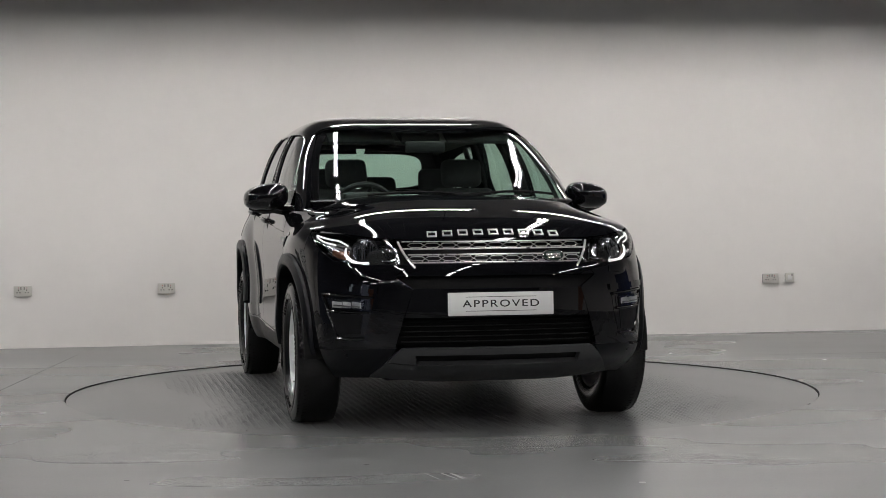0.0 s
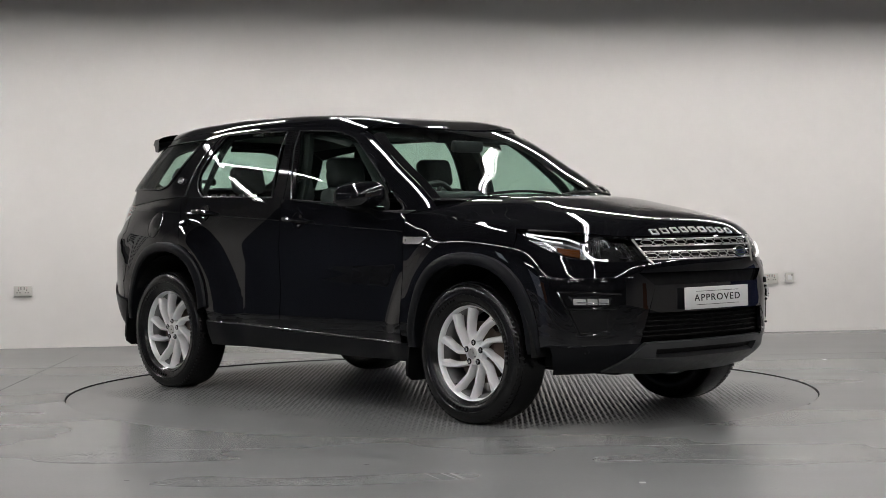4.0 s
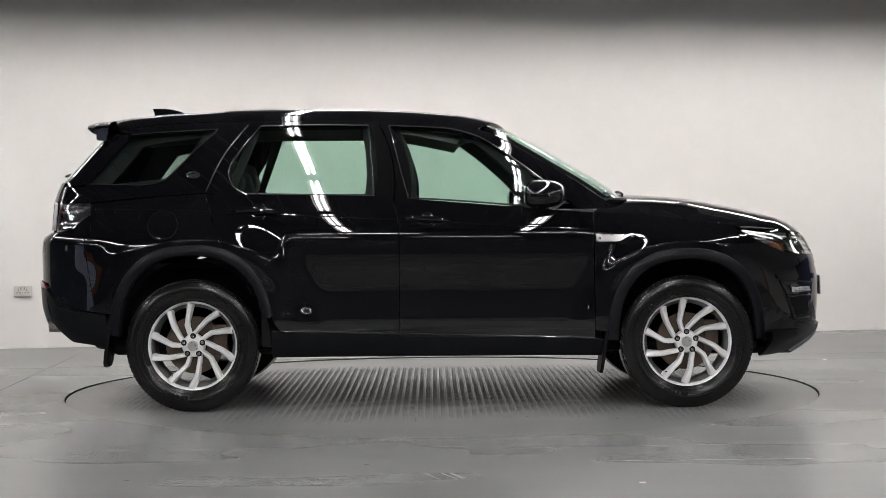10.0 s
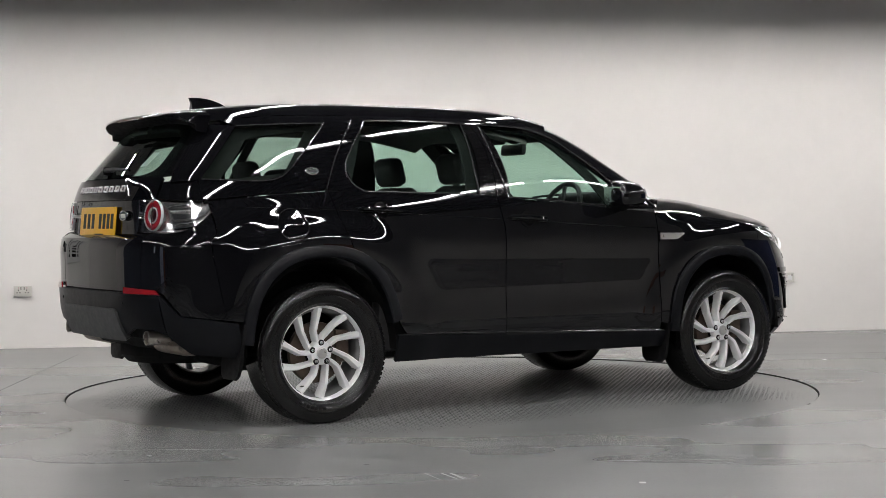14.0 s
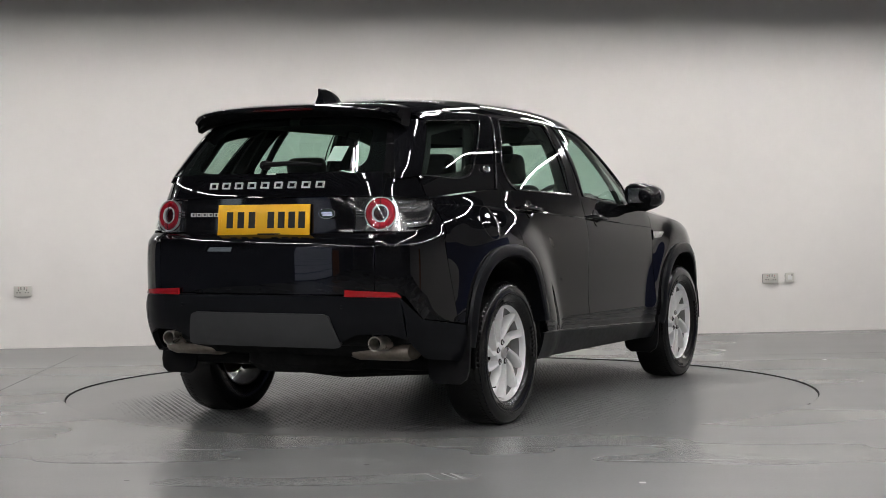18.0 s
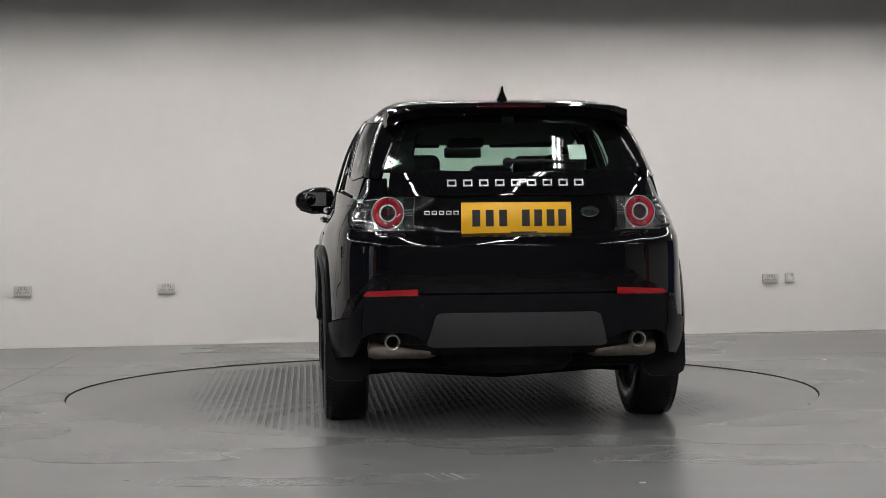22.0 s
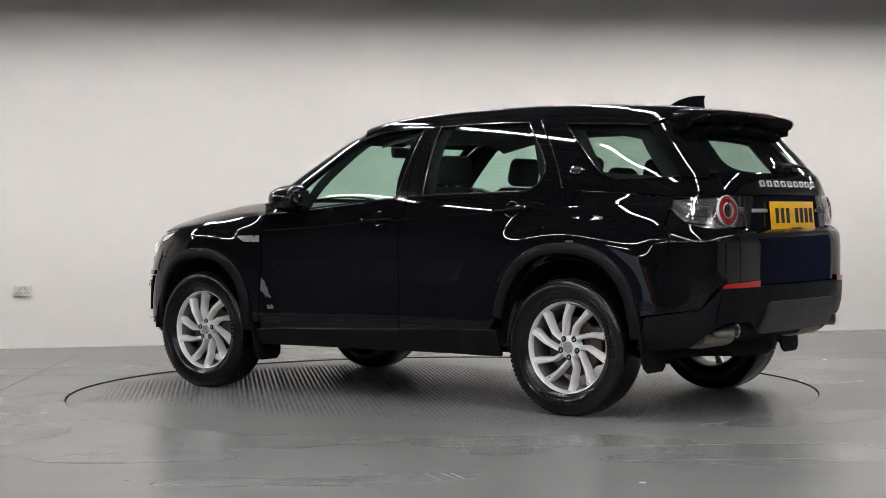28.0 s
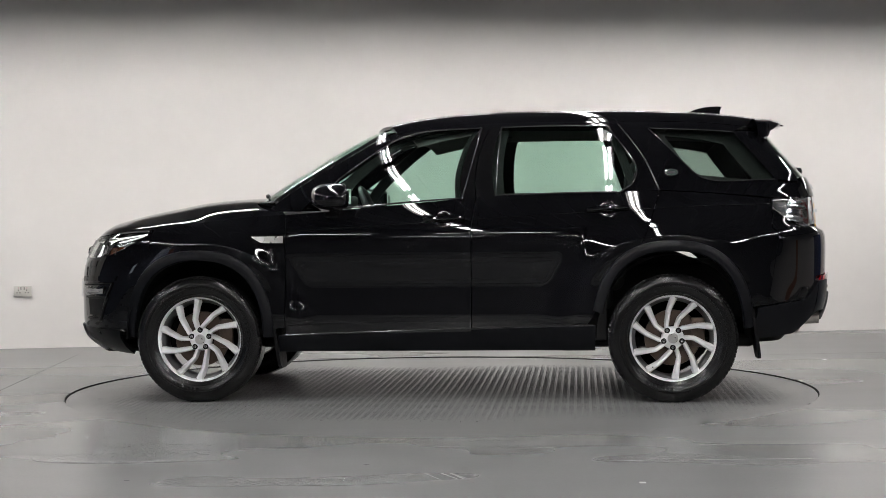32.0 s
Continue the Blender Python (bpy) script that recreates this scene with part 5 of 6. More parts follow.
def build_rear(car):
    def band(name, mat, pts_b, pts_t, nu=30, nv=8, lift=0.0, thick=0.02, fn=P, label=""):
        b, t = tail(fn, pts_b), tail(fn, pts_t)
        # run from the middle outwards
        bb, tt = resample(b, nu), resample(t, nu)
        g = coons(bb, tt, [bb[0], tt[0]], [bb[-1], tt[-1]], nu, nv)
        q = fn(g[..., 0], g[..., 1])
        q[:, 0, 1] = 0
        mir = q[:, :0:-1] * np.array([1, -1, 1])
        return part(name, sheet(bmesh.new(), np.concatenate([mir, q], 1), thick, lift=lift), mat, car, label)
    band("tailgate", M_PAINT, [(0, 0.695), (0.617, 0.695)], [(0, 0.985), (0.617, 0.985)], 30, 14)
    band("plate_recess", M_PIANO, [(0, 0.987), (0.46, 0.987), (0.488, 0.99)], [(0, 1.160), (0.46, 1.160), (0.488, 1.160)], 26, 8, -0.012)
    band("tailgate_upper", M_PAINT, [(0, 1.163), (0.617, 1.163)], [(0, 1.275), (0.60, 1.275)], 30, 8)
    # glass with its gloss surround
    def on_glass(y, z, d):
        c, n = offset(G, uy(G, abs(y), z, True), z, 0.0)
        n = n if n.x < 0 else -n
        q = c + n * d
        return (q.x, math.copysign(q.y, y), q.z)
    rows = [[], [], []]
    for a in np.linspace(0, 2 * math.pi, 97)[:-1]:
        ca, sa = math.cos(a), math.sin(a)
        for row, hw0, hw1, z0, z1, e, d in ((rows[0], 0.672, 0.522, 1.278, 1.576, 16, -0.010), (rows[1], 0.512, 0.450, 1.288, 1.550, 5, -0.010), (rows[2], 0.506, 0.444, 1.293, 1.545, 5, -0.026)):
            r = (abs(ca) ** e + abs(sa) ** e) ** (-1 / e)
            v = (sa * r + 1) / 2
            row.append(on_glass(ca * r * (hw0 + (hw1 - hw0) * v), z0 + (z1 - z0) * v, d))
    bm = bmesh.new()
    loops = [[bm.verts.new(p) for p in row] for row in rows]
    for p, q in zip(loops, loops[1:]):
        for k in range(96):
            bm.faces.new((p[k], p[(k + 1) % 96], q[(k + 1) % 96], q[k]))
    part("rear_window_surround", bm, M_PIANO, car, "black printed border round the tailgate glass")
    ob = band("rear_window", M_GLASS, [(0, 1.285), (0.60, 1.285)], [(0, 1.565), (0.49, 1.565)], 24, 12, -0.004, 0.0, G, "sloping tailgate window")
    ob.visible_shadow = False
    # spoiler over it: a closed wing section, its ends sloping into the corner pillars
    g = np.zeros((14, 41, 3))
    for j, s in enumerate(np.linspace(-1, 1, 41)):
        k = abs(s)
        x0, z0 = -1.87, float(CROWN(-1.87)) - 0.006 - 0.020 * k ** 3 - 0.022 * k ** 10
        tip = -2.050 + 0.030 * k ** 3 + 0.040 * k ** 12
        low = 0.012 * k ** 6
        prof = line_spline([(x0, z0 + 0.003), (-1.96, z0 - 0.003), (tip + 0.03, z0 - 0.014), (tip, z0 - 0.022), (tip + 0.006, z0 - 0.034 - low * 0.4),
                            (tip + 0.06, z0 - 0.048 - low), (-1.955, z0 - 0.066 - low), (-1.89, z0 - 0.075 - low)], 14)
        for i, (x, z) in enumerate(prof):
            g[i, j] = (x, s * (0.622 - 0.035 * min(1.0, max(0.0, (-1.87 - x) / 0.15))), z)
    sp = part("roof_spoiler", sheet(bmesh.new(), g[:8], 0.0, flip=False), M_PAINT, car, sharp=60.0)
    part("spoiler_underside", sheet(bmesh.new(), g[7:], 0.0, flip=False), M_MESH, sp, sharp=60.0)
    part("brake_light", box((-2.083, -0.17, 1.594), (-2.06, 0.17, 1.604), 0.003, 1), M_REDDARK, sp)
    for sgn in (1, -1):
        # its end closes down onto the pillar
        q = g[:, -1 if sgn > 0 else 0]
        top, bot = q[:7], q[:6:-1]
        part("spoiler_end", sheet(bmesh.new(), np.array([top, top * 0.5 + bot * 0.5 + np.array([0, sgn * 0.002, 0]), bot]), 0.0), M_PAINT, sp)
    # bumper
    band("rear_bumper", M_SATIN, [(0, 0.470), (0.44, 0.470), (0.53, 0.508), (0.68, 0.508), (0.74, 0.480)], [(0, 0.688), (0.40, 0.688), (0.73, 0.678)], 30, 12, 0.012, 0.03, label="satin black rear bumper")
    band("rear_skid_plate", M_SKIDR, [(0, 0.446), (0.41, 0.446), (0.434, 0.456)], [(0, 0.602), (0.37, 0.602), (0.395, 0.590)], 24, 8, 0.026, 0.03, label="dark grey skid plate")
    band("rear_valance", M_UNDER, [(0, 0.330), (0.74, 0.335)], [(0, 0.468), (0.74, 0.452)], 24, 5, -0.07)
    for sgn in (1, -1):
        lf = tail(P, [(0.74, 0.480), (0.745, 0.56), (0.73, 0.678)])
        rt = side(P, [(-1.845, 0.36), (-1.83, 0.45), (-1.85, 0.532)])
        part("bumper_side", panel(P, sgn, [rt[0], side(P, [(-2.05, 0.385)])[0], lf[0]], [rt[2], side(P, [(-2.12, 0.572)])[0], lf[2]], rt, lf, 26, 12, 0.03, 0.012), M_SATIN, car, "satin black bumper end")
        lf, rt = tail(P, [(0.478, 0.684), (0.478, 0.717)]), tail(P, [(0.735, 0.682), (0.715, 0.706)])
        part("bumper_reflector", panel(P, sgn, [rt[0], lf[0]], [rt[1], lf[1]], rt, lf, 10, 4, 0.008, 0.016), M_REDBRIGHT, car, "red strip reflector")
        tail_lamp(car, sgn)
        # exhaust
        bm = lathe(bmesh.new(), [(0.028, 0.05), (0.030, -0.06), (0.036, -0.062), (0.038, 0.05), (0.034, 0.12)], "x", 28, pose(-2.165, sgn * 0.600, 0.458))
        part("exhaust_tip", bm, M_STEEL, car, "round steel exhaust tip")
        part("exhaust_bore", lathe(bmesh.new(), [(0.001, 0.03), (0.029, 0.03)], "x", 24, pose(-2.165, sgn * 0.600, 0.458)), M_UNDER, car)
        bm = lathe(bmesh.new(), [(0.001, -0.17), (0.045, -0.165), (0.056, -0.13), (0.056, 0.13), (0.045, 0.165), (0.001, 0.17)], "y", 24, pose(-2.02, sgn * 0.545, 0.412) @ Matrix.Diagonal((1.7, 1, 0.9, 1)))
        part("silencer", bm, M_SILENCER, car, "stained steel silencer box")
        c, n = offset(P, uy(P, 0.46, 0.635, True), 0.635, 0.013, sgn)
        part("reverse_sensor", lathe(bmesh.new(), [(0.001, 0.003), (0.008, 0.0025), (0.010, -0.004)], "z", 14, Matrix.Translation(c) @ Vector((-1, sgn * 0.1, 0)).to_track_quat("Z", "Y").to_matrix().to_4x4()), M_SATIN, car)
    # rear number plate, its characters as plain bars
    m = pose(-2.252, 0, 1.052, 0, 5, 0)
    e = part("number_plate", box((-0.008, -0.267, -0.076), (0, 0.267, 0.076), 0.003, 2, m), M_PLATEY, car, "yellow plate with black bars")
    for y in (0.195, 0.130, 0.065, -0.045, -0.105, -0.165, -0.222):
        part("plate_bar", box((-0.0092, y - 0.019, -0.040), (-0.0075, y + 0.019, 0.040), 0, 1, m), M_INK, e)
    for y in (0.248, -0.248):
        part("plate_screw", lathe(bmesh.new(), [(0.001, -0.0105), (0.006, -0.0095), (0.006, -0.007)], "x", 12, m @ pose(0, y, 0)), M_PLATEY, e)
    part("plate_rule", box((-0.0092, -0.10, -0.071), (-0.0075, 0.03, -0.066), 0, 1, m), M_INK, e)
    for i in range(9):
        y = 0.309 - i * 0.0772
        x = float(P(np.array(uy(P, abs(y), 1.222, True)), np.array(1.222))[0])
        mark("tailgate_mark", pose(x - 0.002, y, 1.222, 0, 20, 0), 0.022, 0.0165, 0.0058, 0.006, car)
    for i in range(5):
        mark("tailgate_small_mark", pose(-2.238, 0.43 - i * 0.035, 1.08, 0, 6, 0), 0.0125, 0.009, 0.004, 0.005, car)
    oval_badge(car, Vector((-2.242, -0.357, 1.081)), Vector((-1, -0.06, 0.06)), 0.048, 0.027)
    # wiper
    w = part("rear_wiper", tube(bmesh.new(), [(-2.20, 0.03, 1.325), (-2.205, -0.12, 1.328), (-2.19, -0.30, 1.318)], [0.014, 0.011, 0.007], 8), M_PLASTIC, car)
    part("wiper_cap", lathe(bmesh.new(), [(0.001, -0.02), (0.022, -0.012), (0.026, 0.02)], "x", 16, pose(-2.195, 0.03, 1.322)), M_PLASTIC, w)
    # sticker inside the glass
    part("window_sticker", box((-0.001, -0.042, -0.052), (0.001, 0.042, 0.052), 0, 1, pose(-2.085, -0.325, 1.375, 0, 45, 0)), M_STICKER, car, "small pale window sticker")


def tail_lamp(car, sgn):
    low = tail(P, [(0.492, 0.998), (0.70, 1.000)]) + side(P, [(-2.12, 1.000), (-2.05, 1.022), (-1.98, 1.074), (-1.925, 1.130)])
    top = tail(P, [(0.492, 1.158), (0.70, 1.158)]) + side(P, [(-2.10, 1.157), (-2.03, 1.155), (-1.920, 1.149)])
    l, t = resample(low, 30)[::-1], resample(top, 30)[::-1]
    h = part("tail_lamp", panel(P, sgn, l, t, [l[0], t[0]], [l[-1], t[-1]], 30, 10, 0.02, -0.030), M_TAILBACK, car, "wraparound tail lamp with a red ring")
    part("lens", panel(P, sgn, l, t, [l[0], t[0]], [l[-1], t[-1]], 30, 10, 0.0, 0.002), M_CLEAR, h)
    c, n = offset(P, uy(P, 0.620, 1.082, True), 1.082, -0.012, sgn)
    n = Vector((-1, sgn * 0.20, 0.10)).normalized()
    m = Matrix.Translation(c) @ n.to_track_quat("Z", "Y").to_matrix().to_4x4()
    part("red_ring", lathe(bmesh.new(), [(0.0425, 0.002), (0.043, 0.009), (0.052, 0.013), (0.066, 0.012), (0.0755, 0.004)], "z", 36, m), M_REDLENS, h, "red ring light")
    part("chrome_ring", lathe(bmesh.new(), [(0.0360, 0.0), (0.0370, 0.012), (0.0415, 0.012), (0.0423, 0.0)], "z", 36, m), M_MARK, h)
    part("chrome_ring", lathe(bmesh.new(), [(0.0765, 0.0), (0.077, 0.011), (0.079, 0.010), (0.080, -0.004)], "z", 40, m), M_MARK, h)
    part("centre_light", lathe(bmesh.new(), [(0.001, 0.005), (0.018, 0.004), (0.036, -0.002)], "z", 28, m), M_REDDARK, h)
    q = [m @ Vector((0.0005, v, 0.0145)) for v in (-0.076, 0.076)]
    part("lens_joint", tube(bmesh.new(), q, 0.0016, 5), M_PIANO, h)
    lf, rt = tail(P, [(0.494, 1.0), (0.494, 1.156)]), tail(P, [(0.545, 1.0), (0.545, 1.156)])
    part("lamp_inner", panel(P, sgn, [lf[0], rt[0]], [lf[1], rt[1]], lf, rt, 6, 6, 0.0, -0.022), M_LAMPDARK, h)
    for k in range(3):
        z = 1.07 + 0.013 * k
        q = [offset(P, uy(P, 0.50 + 0.05 * s, z, True), z, -0.012, sgn)[0] for s in (0, 0.5, 1)]
        part("lamp_rib", tube(bmesh.new(), q, 0.004, 6), M_LAMPCHROME, h)
    a, b = side(P, [(-2.125, 1.062), (-2.03, 1.066), (-1.97, 1.092), (-1.945, 1.128)]), side(P, [(-2.125, 1.092), (-2.04, 1.092), (-1.985, 1.112), (-1.955, 1.140)])
    part("reverse_light", panel(P, sgn, a, b, [a[0], b[0]], [a[-1], b[-1]], 10, 5, 0.006, -0.012), M_LAMPCHROME, h, "clear reversing light")
    for z0, z1 in ((1.015, 1.030), (1.040, 1.052), (1.110, 1.118), (1.132, 1.146)):
        q = [offset(P, ux(P, x, z), z, -0.014, sgn)[0] for x, z in ((-2.13, z0), (-2.07, (z0 + z1) / 2), (-2.035, z1))]
        part("side_rib", tube(bmesh.new(), q, 0.009, 6), M_LAMPCHROME, h)


def build_mirror(car, sgn):
    bm = bmesh.new()
    bmesh.ops.create_uvsphere(bm, u_segments=28, v_segments=18, radius=1.0)
    for v in bm.verts:
        x, y, z = v.co
        k = lambda q, e: math.copysign(abs(q) ** e, q)
        x, y, z = k(x, 0.75), k(y, 0.7), k(z, 0.7)
        if x < 0:
            x *= 0.5
        taper = 1 - 0.18 * max(y, 0)
        v.co = Vector((0.545 + x * 0.15 - 0.02 * y, sgn * (0.955 + y * 0.125), 1.182 + z * 0.078 * taper - 0.012 * y))
    m = part("door_mirror", bm, M_PAINT, car, "gloss black door mirror")
    bm = bmesh.new()
    g = np.array([[(0.4715, sgn * (0.955 + yy * 0.074), 1.182 + zz * 0.043) for yy in np.linspace(-1, 1, 9)] for zz in np.linspace(-1, 1, 7)])
    part("mirror_glass", sheet(bm, g, 0.004, flip=(sgn > 0)), M_CHROME, m)
    part("mirror_arm", tube(bmesh.new(), [(0.58, sgn * 0.80, 1.10), (0.575, sgn * 0.86, 1.105), (0.565, sgn * 0.93, 1.125)], [0.030, 0.026, 0.03], 12), M_PIANO, m)
    part("mirror_skirt", tube(bmesh.new(), [(0.545, sgn * 0.86, 1.112), (0.54, sgn * 0.97, 1.108), (0.535, sgn * 1.05, 1.122)], [0.02, 0.024, 0.012], 10), M_PIANO, m)


def build_wheel(car, cx, sgn):
    """An alloy wheel: rim with tyre, ten swept spokes, nuts and the brake behind. Outward is +y before it is turned for the right side."""
    side_m = pose(cx, sgn * 0.815, HUB_Z) if sgn > 0 else pose(cx, sgn * 0.815, HUB_Z, 0, 0, 180)
    R = 0.249
    w = part("wheel", lathe(bmesh.new(), [(R - 0.016, 0.045), (R - 0.012, 0.064), (R - 0.009, 0.074), (R - 0.003, 0.080), (R + 0.003, 0.079), (R + 0.003, 0.070), (R - 0.008, 0.05)], "y", 72), M_ALLOY, car, "silver alloy wheel with swept spokes")
    w.matrix_basis = side_m
    part("rim_barrel", lathe(bmesh.new(), [(R - 0.014, 0.050), (R - 0.030, 0.03), (R - 0.038, -0.02), (R - 0.030, -0.10), (R - 0.02, -0.105)], "y", 64), M_BARREL, w)
    T = TYRE_R
    prof = [(R - 0.004, 0.078), (R + 0.01, 0.094), (R + 0.035, 0.108), (R + 0.06, 0.112), (T - 0.030, 0.108), (T - 0.012, 0.098), (T - 0.003, 0.080), (T, 0.05), (T, 0), (T, -0.06), (T - 0.01, -0.105), (T - 0.04, -0.118), (R + 0.02, -0.115), (R - 0.02, -0.10)]
    part("tyre", lathe(bmesh.new(), prof, "y", 72), M_RUBBER, w, "black rubber tyre")
    bm = bmesh.new()
    for k in range(84):
        a = 2 * math.pi * k / 84
        for yy, tw in ((0.062, 0.35), (0.088, 0.2)):
            add_box(bm, (-0.0085, yy - 0.0115, -0.004), (0.0085, yy + 0.0115, 0.0016), 0, 1,
                    Matrix.Rotation(a, 4, "Y") @ Matrix.Translation((0, 0, T - (0.0015 if yy < 0.08 else 0.008))) @ Matrix.Rotation(tw, 4, "Z"))
    part("tread_block", bm, M_RUBBER, w)
    # raised ring on the sidewall
    part("sidewall_rib", lathe(bmesh.new(), [(R + 0.052, 0.1105), (R + 0.055, 0.1145), (R + 0.060, 0.1145), (R + 0.063, 0.1105)], "y", 64), M_RUBBER, w)
    for a0 in (0.35, 2.6, 4.6):
        for k in range(7):
            a = a0 + k * 0.085
            m = Matrix.Rotation(a, 4, "Y") @ Matrix.Translation((0, 0.1115, R + 0.036))
            part("sidewall_mark", box((-0.007, -0.001, -0.008), (0.007, 0.0025, 0.008), 0.0008, 1, m), M_RUBBER, w)
    part("bead_rib", lathe(bmesh.new(), [(R + 0.010, 0.094), (R + 0.013, 0.0985), (R + 0.018, 0.101), (R + 0.020, 0.100)], "y", 64), M_RUBBER, w)
    spin = radians(90 if sgn < 0 or cx > 0 else -90)
    for k in range(10):
        nut = spin + 2 * math.pi * (k // 2) / 5
        way = ((0.036, 8), (0.075, 18), (0.120, 17), (R - 0.014, 3)) if k % 2 else ((0.036, 4), (0.072, -6), (0.160, -28), (R - 0.014, -38))
        line = resample([(r * math.cos(nut + radians(a)), r * math.sin(nut + radians(a))) for r, a in way], 11)
        bm = bmesh.new()
        rows = []
        for i, (px, pz) in enumerate(line):
            s = i / 10
            rows.append((Vector((-px, 0, pz)), 0.056 + 0.016 * math.sin(s * math.pi * 0.55), 0.0100 + 0.0046 * s + 0.005 * s ** 6))
        vs = []
        for i, (c, y, hw) in enumerate(rows):
            d = (rows[min(i + 1, 10)][0] - rows[max(i - 1, 0)][0]).normalized()
            t = Vector((d.z, 0, -d.x))
            vs.append([bm.verts.new(c + t * q * hw + Vector((0, y + e, 0))) for q, e in ((-1.25, -0.050), (-1, -0.012), (-0.60, -0.002), (0.60, 0.0), (1, -0.010), (1.25, -0.050))])
        for i in range(10):
            for j in range(5):
                bm.faces.new((vs[i][j], vs[i][j + 1], vs[i + 1][j + 1], vs[i + 1][j]))
        bmesh.ops.recalc_face_normals(bm, faces=bm.faces)
        part("spoke", bm, M_ALLOY, w)
    part("hub", lathe(bmesh.new(), [(0.001, 0.064), (0.030, 0.064), (0.034, 0.060), (0.058, 0.056), (0.064, 0.048), (0.066, 0.02)], "y", 40), M_ALLOY, w)
    part("hub_cap", lathe(bmesh.new(), [(0.001, 0.075), (0.024, 0.074), (0.029, 0.070), (0.030, 0.062)], "y", 32), M_SATCHROME, w)
    for k in range(5):
        a = 2 * math.pi * k / 5 + (math.pi / 2 if sgn < 0 or cx > 0 else -math.pi / 2)
        m = Matrix.Translation((0.054 * math.cos(a), 0, 0.054 * math.sin(a)))
        part("nut_well", lathe(bmesh.new(), [(0.001, 0.0605), (0.015, 0.0605), (0.0165, 0.058)], "y", 18, m), M_UNDER, w)
        part("wheel_nut", lathe(bmesh.new(), [(0.001, 0.070), (0.008, 0.069), (0.0105, 0.064), (0.0105, 0.055)], "y", 6, m), M_CHROME, w)
    part("brake_disc", lathe(bmesh.new(), [(0.07, 0.0), (0.072, 0.006), (0.158, 0.006), (0.160, 0.0), (0.160, -0.02)], "y", 48), M_IRON, w)
    bm = box((-0.05, -0.03, -0.085), (0.03, 0.022, 0.085), 0.012, 2, pose(0.135 * -1, 0, 0.03))
    part("brake_caliper", bm, M_IRON, w)
    part("valve", tube(bmesh.new(), [(0.12, 0.045, -0.17), (0.115, 0.075, -0.165)], 0.004, 6), M_RUBBER, w)


def build_underbody(car):
    part("floor_pan", box((-1.85, -0.72, 0.295), (1.80, 0.72, 0.36), 0.03), M_UNDER, car)
    part("engine_tray", box((1.45, -0.55, 0.26), (2.05, 0.55, 0.31), 0.03), M_UNDER, car)
    part("inner_shell_front", box((1.75, -0.62, 0.34), (2.08, 0.62, 0.90), 0.05), M_UNDER, car)
    part("engine_bay", box((0.95, -0.50, 0.34), (1.75, 0.50, 0.98), 0.05), M_UNDER, car)
    part("boot_floor", box((-2.20, -0.55, 0.44), (-1.0, 0.55, 0.78), 0.03), M_UNDER, car)
    part("rear_subframe", tube(bmesh.new(), [(-1.45, -0.6, 0.30), (-1.45, 0, 0.26), (-1.45, 0.6, 0.30)], 0.055, 10), M_UNDER, car)
    part("spare_wheel_tub", lathe(bmesh.new(), [(0.001, 0.29), (0.30, 0.29), (0.34, 0.33), (0.34, 0.46)], "z", 32, pose(-1.78, 0, 0)), M_UNDER, car)
    for sgn in (1, -1):
        part("inner_door", box((-1.0, sgn * 0.74, 0.34), (0.90, sgn * 0.83, 1.10), 0.02), M_DASH, car)
        part("suspension_arm", tube(bmesh.new(), [(AXLE_R + 0.05, sgn * 0.3, 0.28), (AXLE_R, sgn * 0.72, 0.25)], 0.03, 8), M_UNDER, car)
        part("suspension_arm", tube(bmesh.new(), [(AXLE_F, sgn * 0.3, 0.27), (AXLE_F, sgn * 0.72, 0.25)], 0.03, 8), M_UNDER, car)


def build_seat(car, x, y, w, name="seat", back_z=1.12):
    bm = box((-0.26, -w, 0.50), (0.28, w, 0.66), 0.06, 3, pose(x, y, 0))
    s = part(name, bm, M_SEAT, car, "black cloth seat")
    m = pose(x - 0.24, y, 0.62, 0, -14, 0)
    bm = box((-0.07, -w, 0.0), (0.07, w, back_z - 0.62), 0.06, 3, m)
    for v in bm.verts:
        q = m.inverted() @ v.co
        q.y *= 1 - 0.18 * smooth(0.2, 0.5, q.z)
        v.co = m @ q
    part("backrest", bm, M_SEAT, s)
    return s, m


def head_rest(seat, m, y, z, w=0.13):
    part("headrest", box((-0.05, y - w, z + 0.02), (0.05, y + w, z + 0.20), 0.045, 3, m), M_SEAT, seat)
    for d in (-0.05, 0.05):
        part("headrest_post", tube(bmesh.new(), [m @ Vector((0, y + d, z - 0.06)), m @ Vector((0, y + d, z + 0.06))], 0.006, 6), M_SATCHROME, seat)


